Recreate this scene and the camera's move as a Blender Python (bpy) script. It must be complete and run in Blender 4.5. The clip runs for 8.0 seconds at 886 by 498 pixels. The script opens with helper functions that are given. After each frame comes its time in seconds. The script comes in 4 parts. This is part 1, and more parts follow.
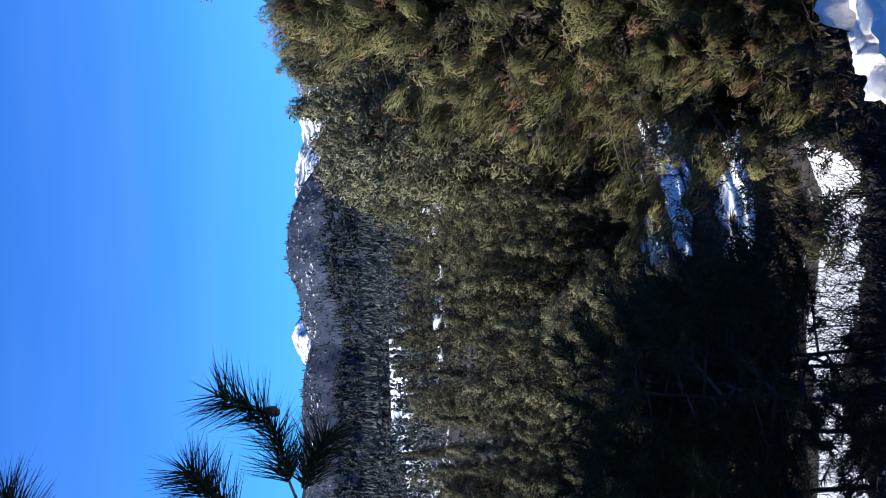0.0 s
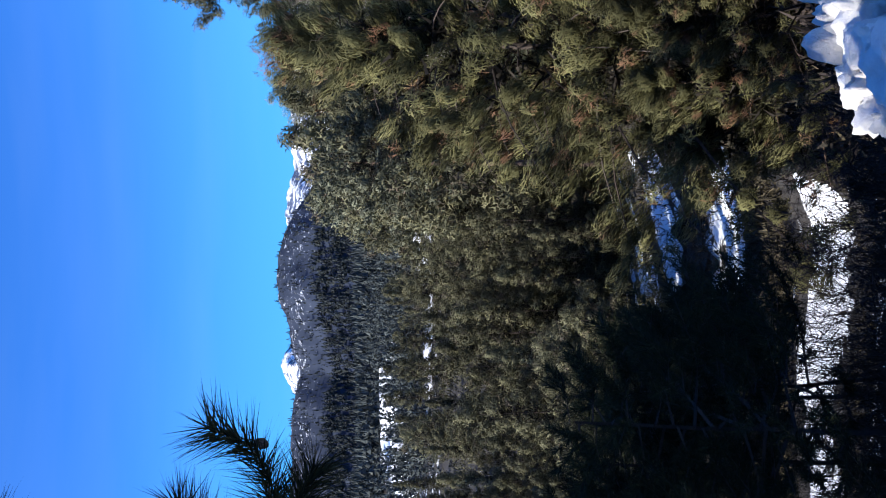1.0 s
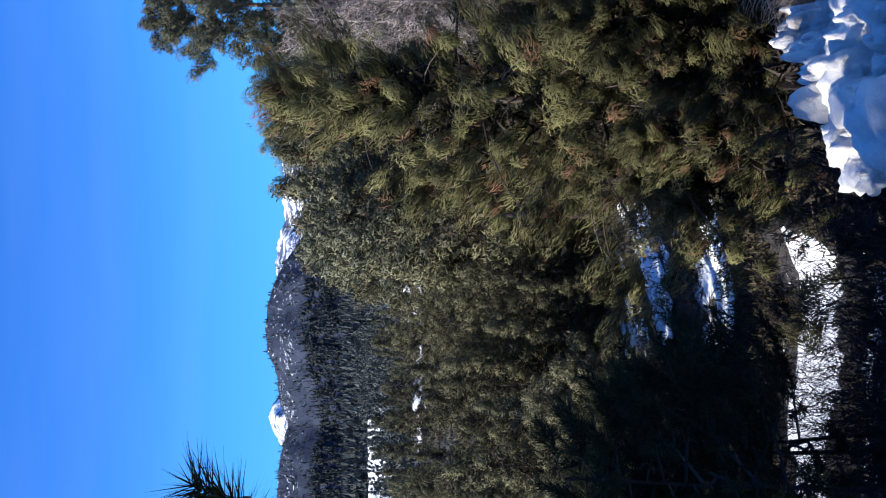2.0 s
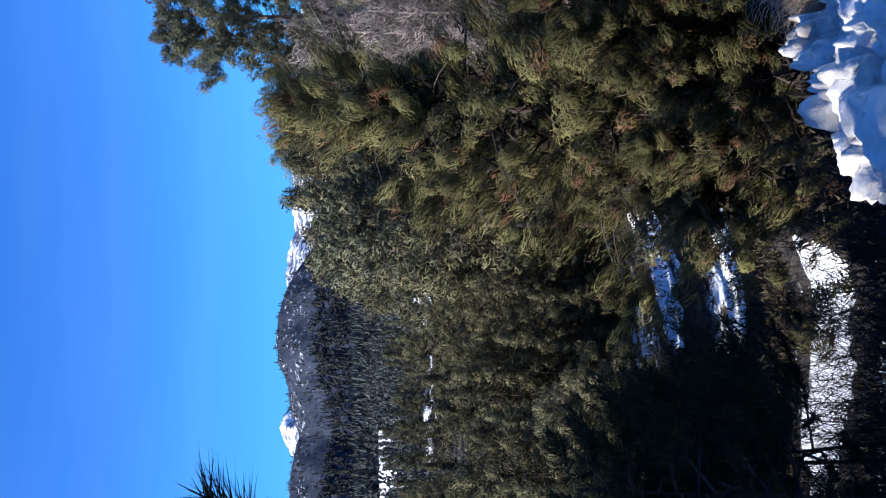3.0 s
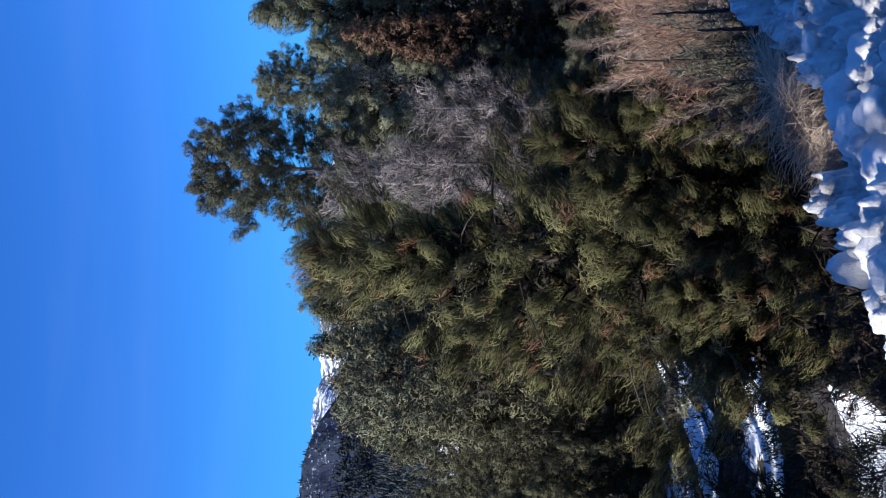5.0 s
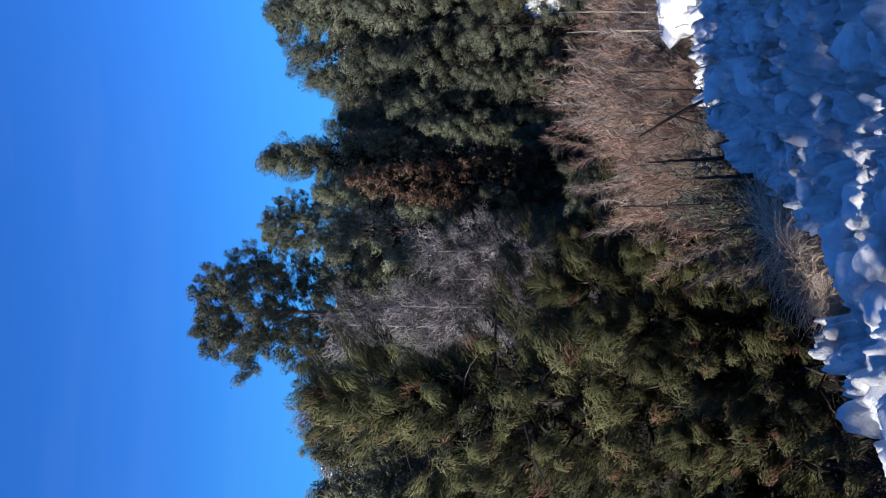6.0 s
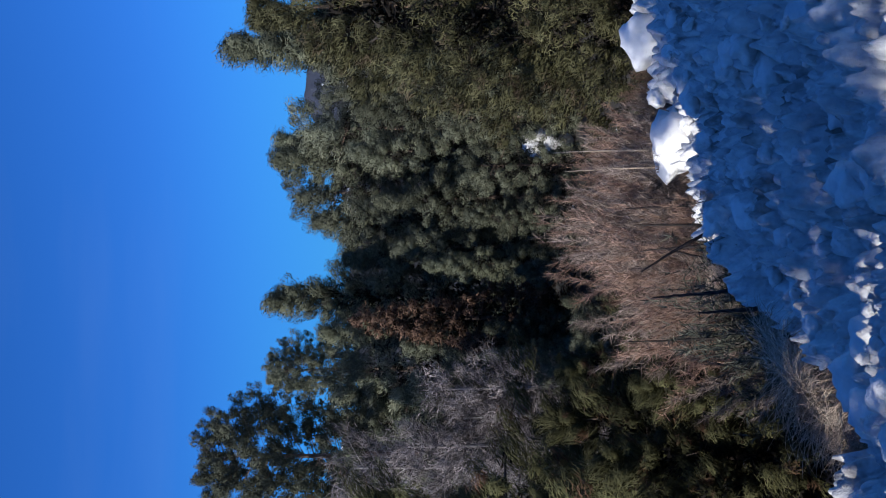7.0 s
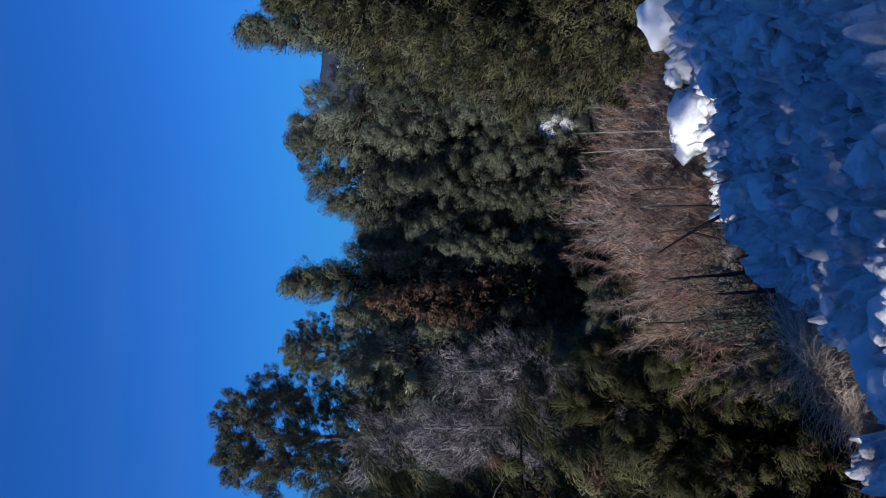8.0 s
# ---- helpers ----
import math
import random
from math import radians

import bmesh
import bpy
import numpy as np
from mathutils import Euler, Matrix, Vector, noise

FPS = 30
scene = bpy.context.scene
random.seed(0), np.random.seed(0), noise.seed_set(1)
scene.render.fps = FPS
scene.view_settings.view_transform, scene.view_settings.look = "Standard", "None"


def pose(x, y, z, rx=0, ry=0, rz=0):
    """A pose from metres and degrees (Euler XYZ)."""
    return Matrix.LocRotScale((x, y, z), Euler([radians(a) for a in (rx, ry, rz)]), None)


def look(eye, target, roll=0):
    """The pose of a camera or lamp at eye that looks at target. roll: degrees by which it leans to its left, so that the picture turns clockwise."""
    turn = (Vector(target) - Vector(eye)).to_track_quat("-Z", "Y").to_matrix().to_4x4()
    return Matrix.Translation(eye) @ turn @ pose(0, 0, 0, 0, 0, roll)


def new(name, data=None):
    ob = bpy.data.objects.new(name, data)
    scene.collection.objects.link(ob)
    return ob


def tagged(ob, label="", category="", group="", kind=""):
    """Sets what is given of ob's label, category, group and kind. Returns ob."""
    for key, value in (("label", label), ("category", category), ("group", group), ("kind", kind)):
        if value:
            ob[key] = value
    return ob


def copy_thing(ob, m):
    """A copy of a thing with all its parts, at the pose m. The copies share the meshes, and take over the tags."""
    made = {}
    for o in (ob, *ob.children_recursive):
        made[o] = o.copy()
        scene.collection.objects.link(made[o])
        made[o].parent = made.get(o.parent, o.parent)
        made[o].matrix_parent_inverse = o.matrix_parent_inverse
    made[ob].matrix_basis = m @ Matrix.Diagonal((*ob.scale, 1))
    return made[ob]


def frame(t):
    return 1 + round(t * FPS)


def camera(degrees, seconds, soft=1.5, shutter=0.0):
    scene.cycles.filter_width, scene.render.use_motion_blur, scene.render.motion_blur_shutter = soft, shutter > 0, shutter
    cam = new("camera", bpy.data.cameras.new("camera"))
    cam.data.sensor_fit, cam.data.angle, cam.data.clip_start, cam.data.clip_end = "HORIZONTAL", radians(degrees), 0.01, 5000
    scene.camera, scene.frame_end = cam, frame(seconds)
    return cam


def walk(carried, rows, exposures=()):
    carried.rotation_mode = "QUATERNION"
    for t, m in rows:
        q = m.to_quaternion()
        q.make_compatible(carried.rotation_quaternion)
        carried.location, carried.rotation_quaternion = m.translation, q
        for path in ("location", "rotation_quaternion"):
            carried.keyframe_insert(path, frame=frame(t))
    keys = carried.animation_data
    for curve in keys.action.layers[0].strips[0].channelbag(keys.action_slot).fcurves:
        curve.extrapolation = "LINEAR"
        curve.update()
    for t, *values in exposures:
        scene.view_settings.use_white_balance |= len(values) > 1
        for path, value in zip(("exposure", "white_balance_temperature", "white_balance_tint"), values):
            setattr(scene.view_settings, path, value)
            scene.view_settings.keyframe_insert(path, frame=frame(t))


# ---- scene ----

# ---------------------------------------------------------------- camera
# A phone held on its side, turned with the body: t, yaw, pitch, lean.
EYE = 1.6
ARM = 0.36
cam = camera(50.9, 8.0, soft=1.1)
TURNS = [
    (0, 5.86, -2.82, -1.17),
    (0.5, 4.06, -3.68, -0.67),
    (1, 4.10, -3.42, -0.81),
    (1.5, 3.86, -3.93, -0.70),
    (1.7, 2.09, -4.54, -0.34),
    (2.8, 0.12, -3.62, -0.40),
    (3, 0.34, -3.45, -0.56),
    (3.5, -0.10, -3.10, -0.93),
    (4, -0.25, -3.00, -0.76),
    (4.5, -3.01, -2.45, -0.51),
    (5, -8.68, -1.81, 0.03),
    (5.2, -10.95, -1.79, 0.30),
    (6.3, -19.69, -1.75, -0.54),
    (6.5, -21.51, -1.88, -0.79),
    (7, -25.74, -1.47, -1.36),
    (7.5, -27.34, -1.04, -1.28),
    (8, -24.67, -0.47, -1.46),
]


def phone(yaw, pitch, lean):
    a, p = radians(yaw), radians(pitch)
    way = Vector((-math.sin(a) * math.cos(p), math.cos(a) * math.cos(p), math.sin(p)))
    eye = Vector((-math.sin(a) * ARM, math.cos(a) * ARM - ARM, EYE))
    return look(eye, eye + way, -90 + lean)


walk(cam, [(t, phone(y, p, l)) for t, y, p, l in TURNS], exposures=[(0.0, 1.24, 6300, 11), (3.0, 1.19, 6300, 11), (4.0, 0.97, 6200, 11), (5.0, 0.90, 6080, 11), (6.5, 0.56, 5950, 11), (7.0, 0.38, 5880, 11), (8.0, 0.10, 5680, 11)])

# ---------------------------------------------------------------- light
SUN_AZ, SUN_EL = -105.0, 32.0


def toward(az, el=0.0):
    a, e = radians(az), radians(el)
    return Vector((math.sin(a) * math.cos(e), math.cos(a) * math.cos(e), math.sin(e)))


world = bpy.data.worlds.new("sky")
scene.world = world
world.use_nodes = True
wn = world.node_tree.nodes
sky = wn.new("ShaderNodeTexSky")
sky.sky_type = "NISHITA"
sky.sun_disc = False
sky.sun_elevation = radians(SUN_EL)
sky.sun_rotation = radians(SUN_AZ)
sky.altitude = 900
sky.air_density = 1.0
sky.dust_density = 0.8
sky.ozone_density = 3.0
tint = wn.new("ShaderNodeMix")
tint.data_type, tint.blend_type = "RGBA", "MULTIPLY"
tint.inputs[0].default_value = 1.0
tint.inputs[7].default_value = (0.36, 0.96, 1.9, 1)
world.node_tree.links.new(sky.outputs[0], tint.inputs[6])
# bright clear haze along the whole horizon
where = wn.new("ShaderNodeTexCoord")
height = wn.new("ShaderNodeSeparateXYZ")
low = wn.new("ShaderNodeMapRange")
low.interpolation_type = "SMOOTHSTEP"
low.inputs[1].default_value, low.inputs[2].default_value, low.inputs[3].default_value, low.inputs[4].default_value = 0.04, 0.30, 0.62, 0.0
haze = wn.new("ShaderNodeMix")
haze.data_type = "RGBA"
haze.inputs[7].default_value = (0.7, 4.2, 8.2, 1)
# faint high cirrus
stretch = wn.new("ShaderNodeMapping")
stretch.inputs["Scale"].default_value = (1.2, 1.2, 9.0)
stretch.inputs["Rotation"].default_value = (0.0, 0.12, 0.0)
wisp = wn.new("ShaderNodeTexNoise")
wisp.inputs["Scale"].default_value = 1.6
wisp.inputs["Detail"].default_value = 5
thin = wn.new("ShaderNodeMapRange")
thin.inputs[1].default_value, thin.inputs[2].default_value, thin.inputs[3].default_value, thin.inputs[4].default_value = 0.48, 0.8, 0.0, 0.035
veil = wn.new("ShaderNodeMix")
veil.data_type = "RGBA"
veil.inputs[7].default_value = (7.0, 8.0, 9.0, 1)
link = world.node_tree.links.new
link(where.outputs["Generated"], stretch.inputs[0])
link(stretch.outputs[0], wisp.inputs["Vector"])
link(wisp.outputs["Fac"], thin.inputs[0])
link(thin.outputs[0], veil.inputs[0])
link(where.outputs["Generated"], height.inputs[0])
link(height.outputs[2], low.inputs[0])
link(low.outputs[0], haze.inputs[0])
link(tint.outputs[2], haze.inputs[6])
link(haze.outputs[2], veil.inputs[6])
link(veil.outputs[2], wn["Background"].inputs[0])
wn["Background"].inputs[1].default_value = 0.058
sun = new("sun", bpy.data.lights.new("sun", "SUN"))
sun.data.energy = 5.0
sun.data.angle = radians(0.5)
sun.data.color = (1.0, 0.95, 0.86)
sun.matrix_world = look(toward(SUN_AZ, SUN_EL) * 60, (0, 0, 0))


# ---------------------------------------------------------------- materials
def shader(name, rough=0.8):
    m = bpy.data.materials.new(name)
    m.use_nodes = True
    nt = m.node_tree
    b = nt.nodes["Principled BSDF"]
    b.inputs["Roughness"].default_value = rough
    return m, nt, b


def node(nt, kind, **values):
    n = nt.nodes.new(kind)
    for key, v in values.items():
        n.inputs[key.replace("_", " ")].default_value = v
    return n


def ramp(nt, source, stops):
    r = nt.nodes.new("ShaderNodeValToRGB")
    while len(r.color_ramp.elements) < len(stops):
        r.color_ramp.elements.new(0.5)
    for e, (p, c) in zip(r.color_ramp.elements, stops):
        e.position = p
        e.color = (*c, 1)
    nt.links.new(source, r.inputs[0])
    return r.outputs[0]


def mixed(nt, fac, a, b, blend="MIX"):
    m = nt.nodes.new("ShaderNodeMix")
    m.data_type = "RGBA"
    m.blend_type = blend
    for sock, v in ((m.inputs[0], fac), (m.inputs[6], a), (m.inputs[7], b)):
        if isinstance(v, (float, int)):
            sock.default_value = v
        elif isinstance(v, tuple):
            sock.default_value = (*v, 1)
        else:
            nt.links.new(v, sock)
    return m.outputs[2]


def noise_of(nt, scale, detail=4, rough=0.6, space="Object"):
    co = nt.nodes.new("ShaderNodeTexCoord")
    n = node(nt, "ShaderNodeTexNoise", Scale=scale, Detail=detail, Roughness=rough)
    nt.links.new(co.outputs[space], n.inputs["Vector"])
    return n.outputs["Fac"]


def foliage(name, dark, mid, light, patch=0.35, hue=None, gloss=0.75, spread=0.2, plants=(0.62, 1.25)):
    """Needles and leaves: shade by blade, by bough and by plant."""
    m, nt, b = shader(name, gloss)
    dark, mid, light = [tuple(0.9 * c for c in tone) for tone in (dark, mid, light)]
    geo = nt.nodes.new("ShaderNodeNewGeometry")
    tone = nt.nodes.new("ShaderNodeAttribute")
    tone.attribute_name = "tone"
    both = nt.nodes.new("ShaderNodeMix")
    both.inputs[0].default_value = spread
    nt.links.new(tone.outputs["Fac"], both.inputs[2])
    nt.links.new(geo.outputs["Random Per Island"], both.inputs[3])
    blade = ramp(nt, both.outputs[0], [(0.0, tuple(c * 0.3 for c in dark)), (0.5, tuple(c * 0.85 for c in mid)), (1.0, tuple(c * 1.45 for c in light))])
    n = noise_of(nt, patch, 3)
    bough = ramp(nt, n, [(0.3, tuple(c * 0.62 for c in mid)), (0.7, tuple(min(1, c * 1.3) for c in light))])
    col = mixed(nt, 0.4, blade, bough)
    if hue:
        n2 = noise_of(nt, patch * 1.7, 2)
        f = ramp(nt, n2, [(0.59, (0, 0, 0)), (0.645, (0.8, 0.8, 0.8))])
        col = mixed(nt, f, col, hue)
    info = nt.nodes.new("ShaderNodeObjectInfo")
    v = nt.nodes.new("ShaderNodeMapRange")
    v.inputs[3].default_value, v.inputs[4].default_value = plants
    nt.links.new(info.outputs["Random"], v.inputs[0])
    hsv = nt.nodes.new("ShaderNodeHueSaturation")
    nt.links.new(v.outputs[0], hsv.inputs["Value"])
    nt.links.new(col, hsv.inputs["Color"])
    nt.links.new(hsv.outputs[0], b.inputs["Base Color"])
    b.inputs["Specular IOR Level"].default_value = 0.08
    tr = nt.nodes.new("ShaderNodeBsdfTranslucent")
    nt.links.new(hsv.outputs[0], tr.inputs[0])
    mix = nt.nodes.new("ShaderNodeMixShader")
    mix.inputs[0].default_value = 0.04
    nt.links.new(b.outputs[0], mix.inputs[1])
    nt.links.new(tr.outputs[0], mix.inputs[2])
    nt.links.new(mix.outputs[0], nt.nodes["Material Output"].inputs[0])
    return m


def bark(name, a, b_, scale=6.0):
    m, nt, b = shader(name, 0.9)
    n = noise_of(nt, scale, 6, 0.7)
    nt.links.new(ramp(nt, n, [(0.35, a), (0.65, b_)]), b.inputs["Base Color"])
    bump = node(nt, "ShaderNodeBump", Strength=0.6, Distance=0.05)
    nt.links.new(n, bump.inputs["Height"])
    nt.links.new(bump.outputs[0], b.inputs["Normal"])
    return m


def snow_material(name, dirt=0.0, relief=0.03, clean=((0.78, 0.81, 0.84), (0.90, 0.91, 0.92))):
    """Old snow: grainy white, greyed in patches, with brown clods and grit where dirt is above 0."""
    m, nt, b = shader(name, 0.6)
    big = noise_of(nt, 0.9, 5, 0.62)
    middle = noise_of(nt, 3.1, 5, 0.65)
    small = noise_of(nt, 14.0, 6, 0.7)
    white = mixed(nt, small, *clean)
    worn = ramp(nt, middle, [(0.38, (0, 0, 0)), (0.66, (0.85 * dirt,) * 3)])
    col = mixed(nt, worn, white, (0.32, 0.32, 0.33))
    f = ramp(nt, big, [(0.57, (0, 0, 0)), (0.66, (dirt,) * 3)])
    col = mixed(nt, f, col, (0.15, 0.115, 0.085))
    grit = ramp(nt, noise_of(nt, 34.0, 4, 0.8), [(0.64, (0, 0, 0)), (0.72, (dirt,) * 3)])
    col = mixed(nt, grit, col, (0.14, 0.11, 0.09))
    nt.links.new(col, b.inputs["Base Color"])
    bump = node(nt, "ShaderNodeBump", Strength=0.7, Distance=relief)
    nt.links.new(small, bump.inputs["Height"])
    nt.links.new(bump.outputs[0], b.inputs["Normal"])
    return m


def floor_material(name):
    """Forest floor: needle litter and earth under broken old snow."""
    m, nt, b = shader(name, 0.85)
    n = noise_of(nt, 0.35, 8, 0.7)
    fine = noise_of(nt, 2.3, 6, 0.7)
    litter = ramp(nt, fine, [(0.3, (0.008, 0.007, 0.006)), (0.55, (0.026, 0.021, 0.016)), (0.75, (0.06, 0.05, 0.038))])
    cover = nt.nodes.new("ShaderNodeAttribute")
    cover.attribute_name = "snow_cover"
    add = nt.nodes.new("ShaderNodeMath")
    add.operation = "ADD"
    nt.links.new(n, add.inputs[0])
    nt.links.new(cover.outputs["Fac"], add.inputs[1])
    f = ramp(nt, add.outputs[0], [(0.97, (0, 0, 0)), (1.0, (1, 1, 1))])
    nt.links.new(mixed(nt, f, litter, (0.86, 0.88, 0.90)), b.inputs["Base Color"])
    bump = node(nt, "ShaderNodeBump", Strength=0.6, Distance=0.15)
    nt.links.new(fine, bump.inputs["Height"])
    nt.links.new(bump.outputs[0], b.inputs["Normal"])
    return m


def mountain_material(name, trees, rock, cover, scale, gully=0.0, foot=None):
    m, nt, b = shader(name, 0.9)
    n = noise_of(nt, scale, 9, 0.72)
    fine = noise_of(nt, scale * 7, 5, 0.8)
    base = ramp(nt, fine, [(0.35, trees), (0.62, rock)])
    add = nt.nodes.new("ShaderNodeMath")
    add.operation = "MULTIPLY_ADD"
    add.inputs[1].default_value = 0.5
    nt.links.new(fine, add.inputs[0])
    nt.links.new(n, add.inputs[2])
    wide = noise_of(nt, scale * 0.14, 3, 0.6)
    more = nt.nodes.new("ShaderNodeMath")
    more.operation = "MULTIPLY_ADD"
    more.inputs[1].default_value = gully
    nt.links.new(wide, more.inputs[0])
    nt.links.new(add.outputs[0], more.inputs[2])
    f = nt.nodes.new("ShaderNodeMapRange")
    f.inputs[1].default_value, f.inputs[2].default_value = cover, cover + 0.05
    nt.links.new(more.outputs[0], f.inputs[0])
    if foot:  # closed forest, without clearings, round the foot of the hill
        co = nt.nodes.new("ShaderNodeTexCoord")
        split = nt.nodes.new("ShaderNodeSeparateXYZ")
        nt.links.new(co.outputs["Object"], split.inputs[0])
        level = nt.nodes.new("ShaderNodeMapRange")
        level.inputs[1].default_value, level.inputs[2].default_value = foot
        level.inputs[3].default_value, level.inputs[4].default_value = -0.16, 0.0
        nt.links.new(split.outputs[2], level.inputs[0])
        less = nt.nodes.new("ShaderNodeMath")
        nt.links.new(more.outputs[0], less.inputs[0])
        nt.links.new(level.outputs[0], less.inputs[1])
        nt.links.new(less.outputs[0], f.inputs[0])
    nt.links.new(mixed(nt, f.outputs[0], base, (0.88, 0.90, 0.93)), b.inputs["Base Color"])
    return m


def water_material():
    m, nt, b = shader("stream_water", 0.12)
    b.inputs["Base Color"].default_value = (0.012, 0.018, 0.022, 1)
    n = noise_of(nt, 0.9, 4, 0.6)
    bump = node(nt, "ShaderNodeBump", Strength=0.5, Distance=0.15)
    nt.links.new(n, bump.inputs["Height"])
    nt.links.new(bump.outputs[0], b.inputs["Normal"])
    return m


WATER = water_material()
BLOCK_SNOW = snow_material("snow_blocks", 0.3, 0.03, ((0.80, 0.77, 0.72), (0.91, 0.88, 0.84)))
DIRTY_SNOW = snow_material("ploughed_snow", 0.8, 0.05, ((0.78, 0.74, 0.68), (0.90, 0.87, 0.82)))
FLOOR = floor_material("forest_floor")
# far slopes: blue haze of the distance is put into tree and rock colours
HILL = mountain_material("wooded_hill_hazed", (0.005, 0.012, 0.030), (0.011, 0.020, 0.042), 0.955, 0.13, 0.2, (85, 150))
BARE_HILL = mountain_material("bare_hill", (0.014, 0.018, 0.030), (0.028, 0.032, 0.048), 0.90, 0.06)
# the blue rock here also paints the range's shaded faces
RANGE = mountain_material("snowy_range_hazed", (0.030, 0.05, 0.10), (0.07, 0.10, 0.17), 0.92, 0.016, 0.36)
CEDAR = foliage("cedar_sprays", (0.010, 0.011, 0.005), (0.045, 0.044, 0.018), (0.134, 0.126, 0.054), 0.45, hue=(0.13, 0.065, 0.04))
OLIVE = foliage("olive_sprays", (0.02, 0.019, 0.009), (0.074, 0.070, 0.030), (0.165, 0.155, 0.075), 0.45, hue=(0.10, 0.07, 0.045))
PINE = foliage("pine_needles", (0.022, 0.026, 0.016), (0.082, 0.087, 0.056), (0.185, 0.186, 0.122), 0.35, spread=0.5)
BLUEPINE = foliage("grey_green_needles", (0.017, 0.020, 0.011), (0.080, 0.085, 0.052), (0.19, 0.192, 0.122), 0.35, spread=0.5)
# far needles, with a little of the blue haze mixed into the colour
FARPINE = foliage("hazy_distant_needles", (0.012, 0.017, 0.018), (0.036, 0.044, 0.044), (0.075, 0.085, 0.08), 0.05)
VALLEYPINE = foliage("valley_pine_needles", (0.020, 0.022, 0.012), (0.068, 0.067, 0.037), (0.145, 0.137, 0.076), 0.25, hue=(0.075, 0.058, 0.044))
# deep shade on the near pines is put into this needle colour
DARKPINE = foliage("shade_dark_needles", (0.004, 0.006, 0.003), (0.010, 0.014, 0.007), (0.026, 0.031, 0.015), 0.8)
RUST = foliage("dead_rusty_needles", (0.036, 0.021, 0.014), (0.10, 0.057, 0.037), (0.18, 0.11, 0.072), 0.5)
TWIG_GREY = foliage("bare_grey_twigs", (0.036, 0.032, 0.031), (0.135, 0.115, 0.11), (0.32, 0.275, 0.265), 0.6, gloss=0.9)
TWIG_BROWN = foliage("bare_brown_twigs", (0.06, 0.031, 0.022), (0.195, 0.112, 0.08), (0.40, 0.27, 0.20), 0.9, gloss=0.9)
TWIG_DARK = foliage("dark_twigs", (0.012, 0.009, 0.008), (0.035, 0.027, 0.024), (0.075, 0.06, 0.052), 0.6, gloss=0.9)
TWIG_TAN = foliage("bare_tan_twigs", (0.06, 0.044, 0.036), (0.20, 0.148, 0.12), (0.40, 0.315, 0.255), 0.9, gloss=0.9)
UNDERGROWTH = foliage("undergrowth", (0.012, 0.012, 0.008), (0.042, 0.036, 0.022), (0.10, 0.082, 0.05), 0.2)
# near-black, stands in for the shade deep inside the crowns
SHADED = foliage("crown_gap_shade", (0.006, 0.005, 0.004), (0.018, 0.015, 0.012), (0.035, 0.03, 0.024), 0.6, gloss=0.9)
SAGE = foliage("grey_green_leaves", (0.02, 0.022, 0.016), (0.06, 0.062, 0.044), (0.13, 0.13, 0.098), 0.8)
STRAW = foliage("dry_straw", (0.26, 0.18, 0.12), (0.50, 0.38, 0.27), (0.68, 0.54, 0.41), 1.5, gloss=0.8)
BARK = bark("pine_bark", (0.055, 0.036, 0.026), (0.17, 0.11, 0.075))
# darker copy of the pine bark, shade of the crown put into its colour
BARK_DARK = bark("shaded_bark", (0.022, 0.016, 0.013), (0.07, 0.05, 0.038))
# bark of the near pines, darkened to carry their shade
BARK_NEAR = bark("shade_dark_bark", (0.007, 0.005, 0.004), (0.024, 0.018, 0.014))
BARK_GREY = bark("grey_dead_wood", (0.11, 0.095, 0.085), (0.30, 0.27, 0.245))


# ---------------------------------------------------------------- mesh helpers
def tri_mesh(name, tris, norms=None, tone=None):
    """A mesh of loose triangles from an array (n, 3, 3), with the normals of its corners and a tone for each one, where given."""
    tris = np.ascontiguousarray(tris, np.float32)
    n = len(tris)
    me = bpy.data.meshes.new(name)
    me.vertices.add(3 * n)
    me.vertices.foreach_set("co", tris.ravel())
    me.loops.add(3 * n)
    me.loops.foreach_set("vertex_index", np.arange(3 * n, dtype=np.int32))
    me.polygons.add(n)
    me.polygons.foreach_set("loop_start", np.arange(0, 3 * n, 3, dtype=np.int32))
    me.update(calc_edges=True)
    if tone is None:
        tone = np.random.default_rng(n).uniform(0, 1, n)
    me.attributes.new("tone", "FLOAT", "FACE").data.foreach_set("value", np.asarray(tone, np.float32))
    if norms is not None:
        me.normals_split_custom_set_from_vertices(np.repeat(norms, 3, 0).astype(np.float32))
    return me


def grid_mesh(name, pts, smooth=True, wrap=False):
    """A mesh from a grid of points (rows, columns, 3)."""
    pts = np.asarray(pts, np.float32)
    r, c = pts.shape[:2]
    idx = np.arange(r * c, dtype=np.int32).reshape(r, c)
    if wrap:
        idx = np.concatenate([idx, idx[:, :1]], 1)
    quads = np.stack([idx[:-1, :-1], idx[:-1, 1:], idx[1:, 1:], idx[1:, :-1]], -1).reshape(-1)
    n = len(quads) // 4
    me = bpy.data.meshes.new(name)
    me.vertices.add(r * c)
    me.vertices.foreach_set("co", pts.ravel())
    me.loops.add(4 * n)
    me.loops.foreach_set("vertex_index", quads)
    me.polygons.add(n)
    me.polygons.foreach_set("loop_start", np.arange(0, 4 * n, 4, dtype=np.int32))
    me.polygons.foreach_set("use_smooth", np.full(n, smooth))
    me.update(calc_edges=True)
    return me


def mesh_part(name, me, material, parent, label=""):
    me.materials.append(material)
    ob = new(name, me)
    ob.parent = parent
    return tagged(ob, label)


def thing(name, place, label, category, group="", kind=""):
    ob = new(name)
    ob.location = place
    return tagged(ob, label, category, group, kind)


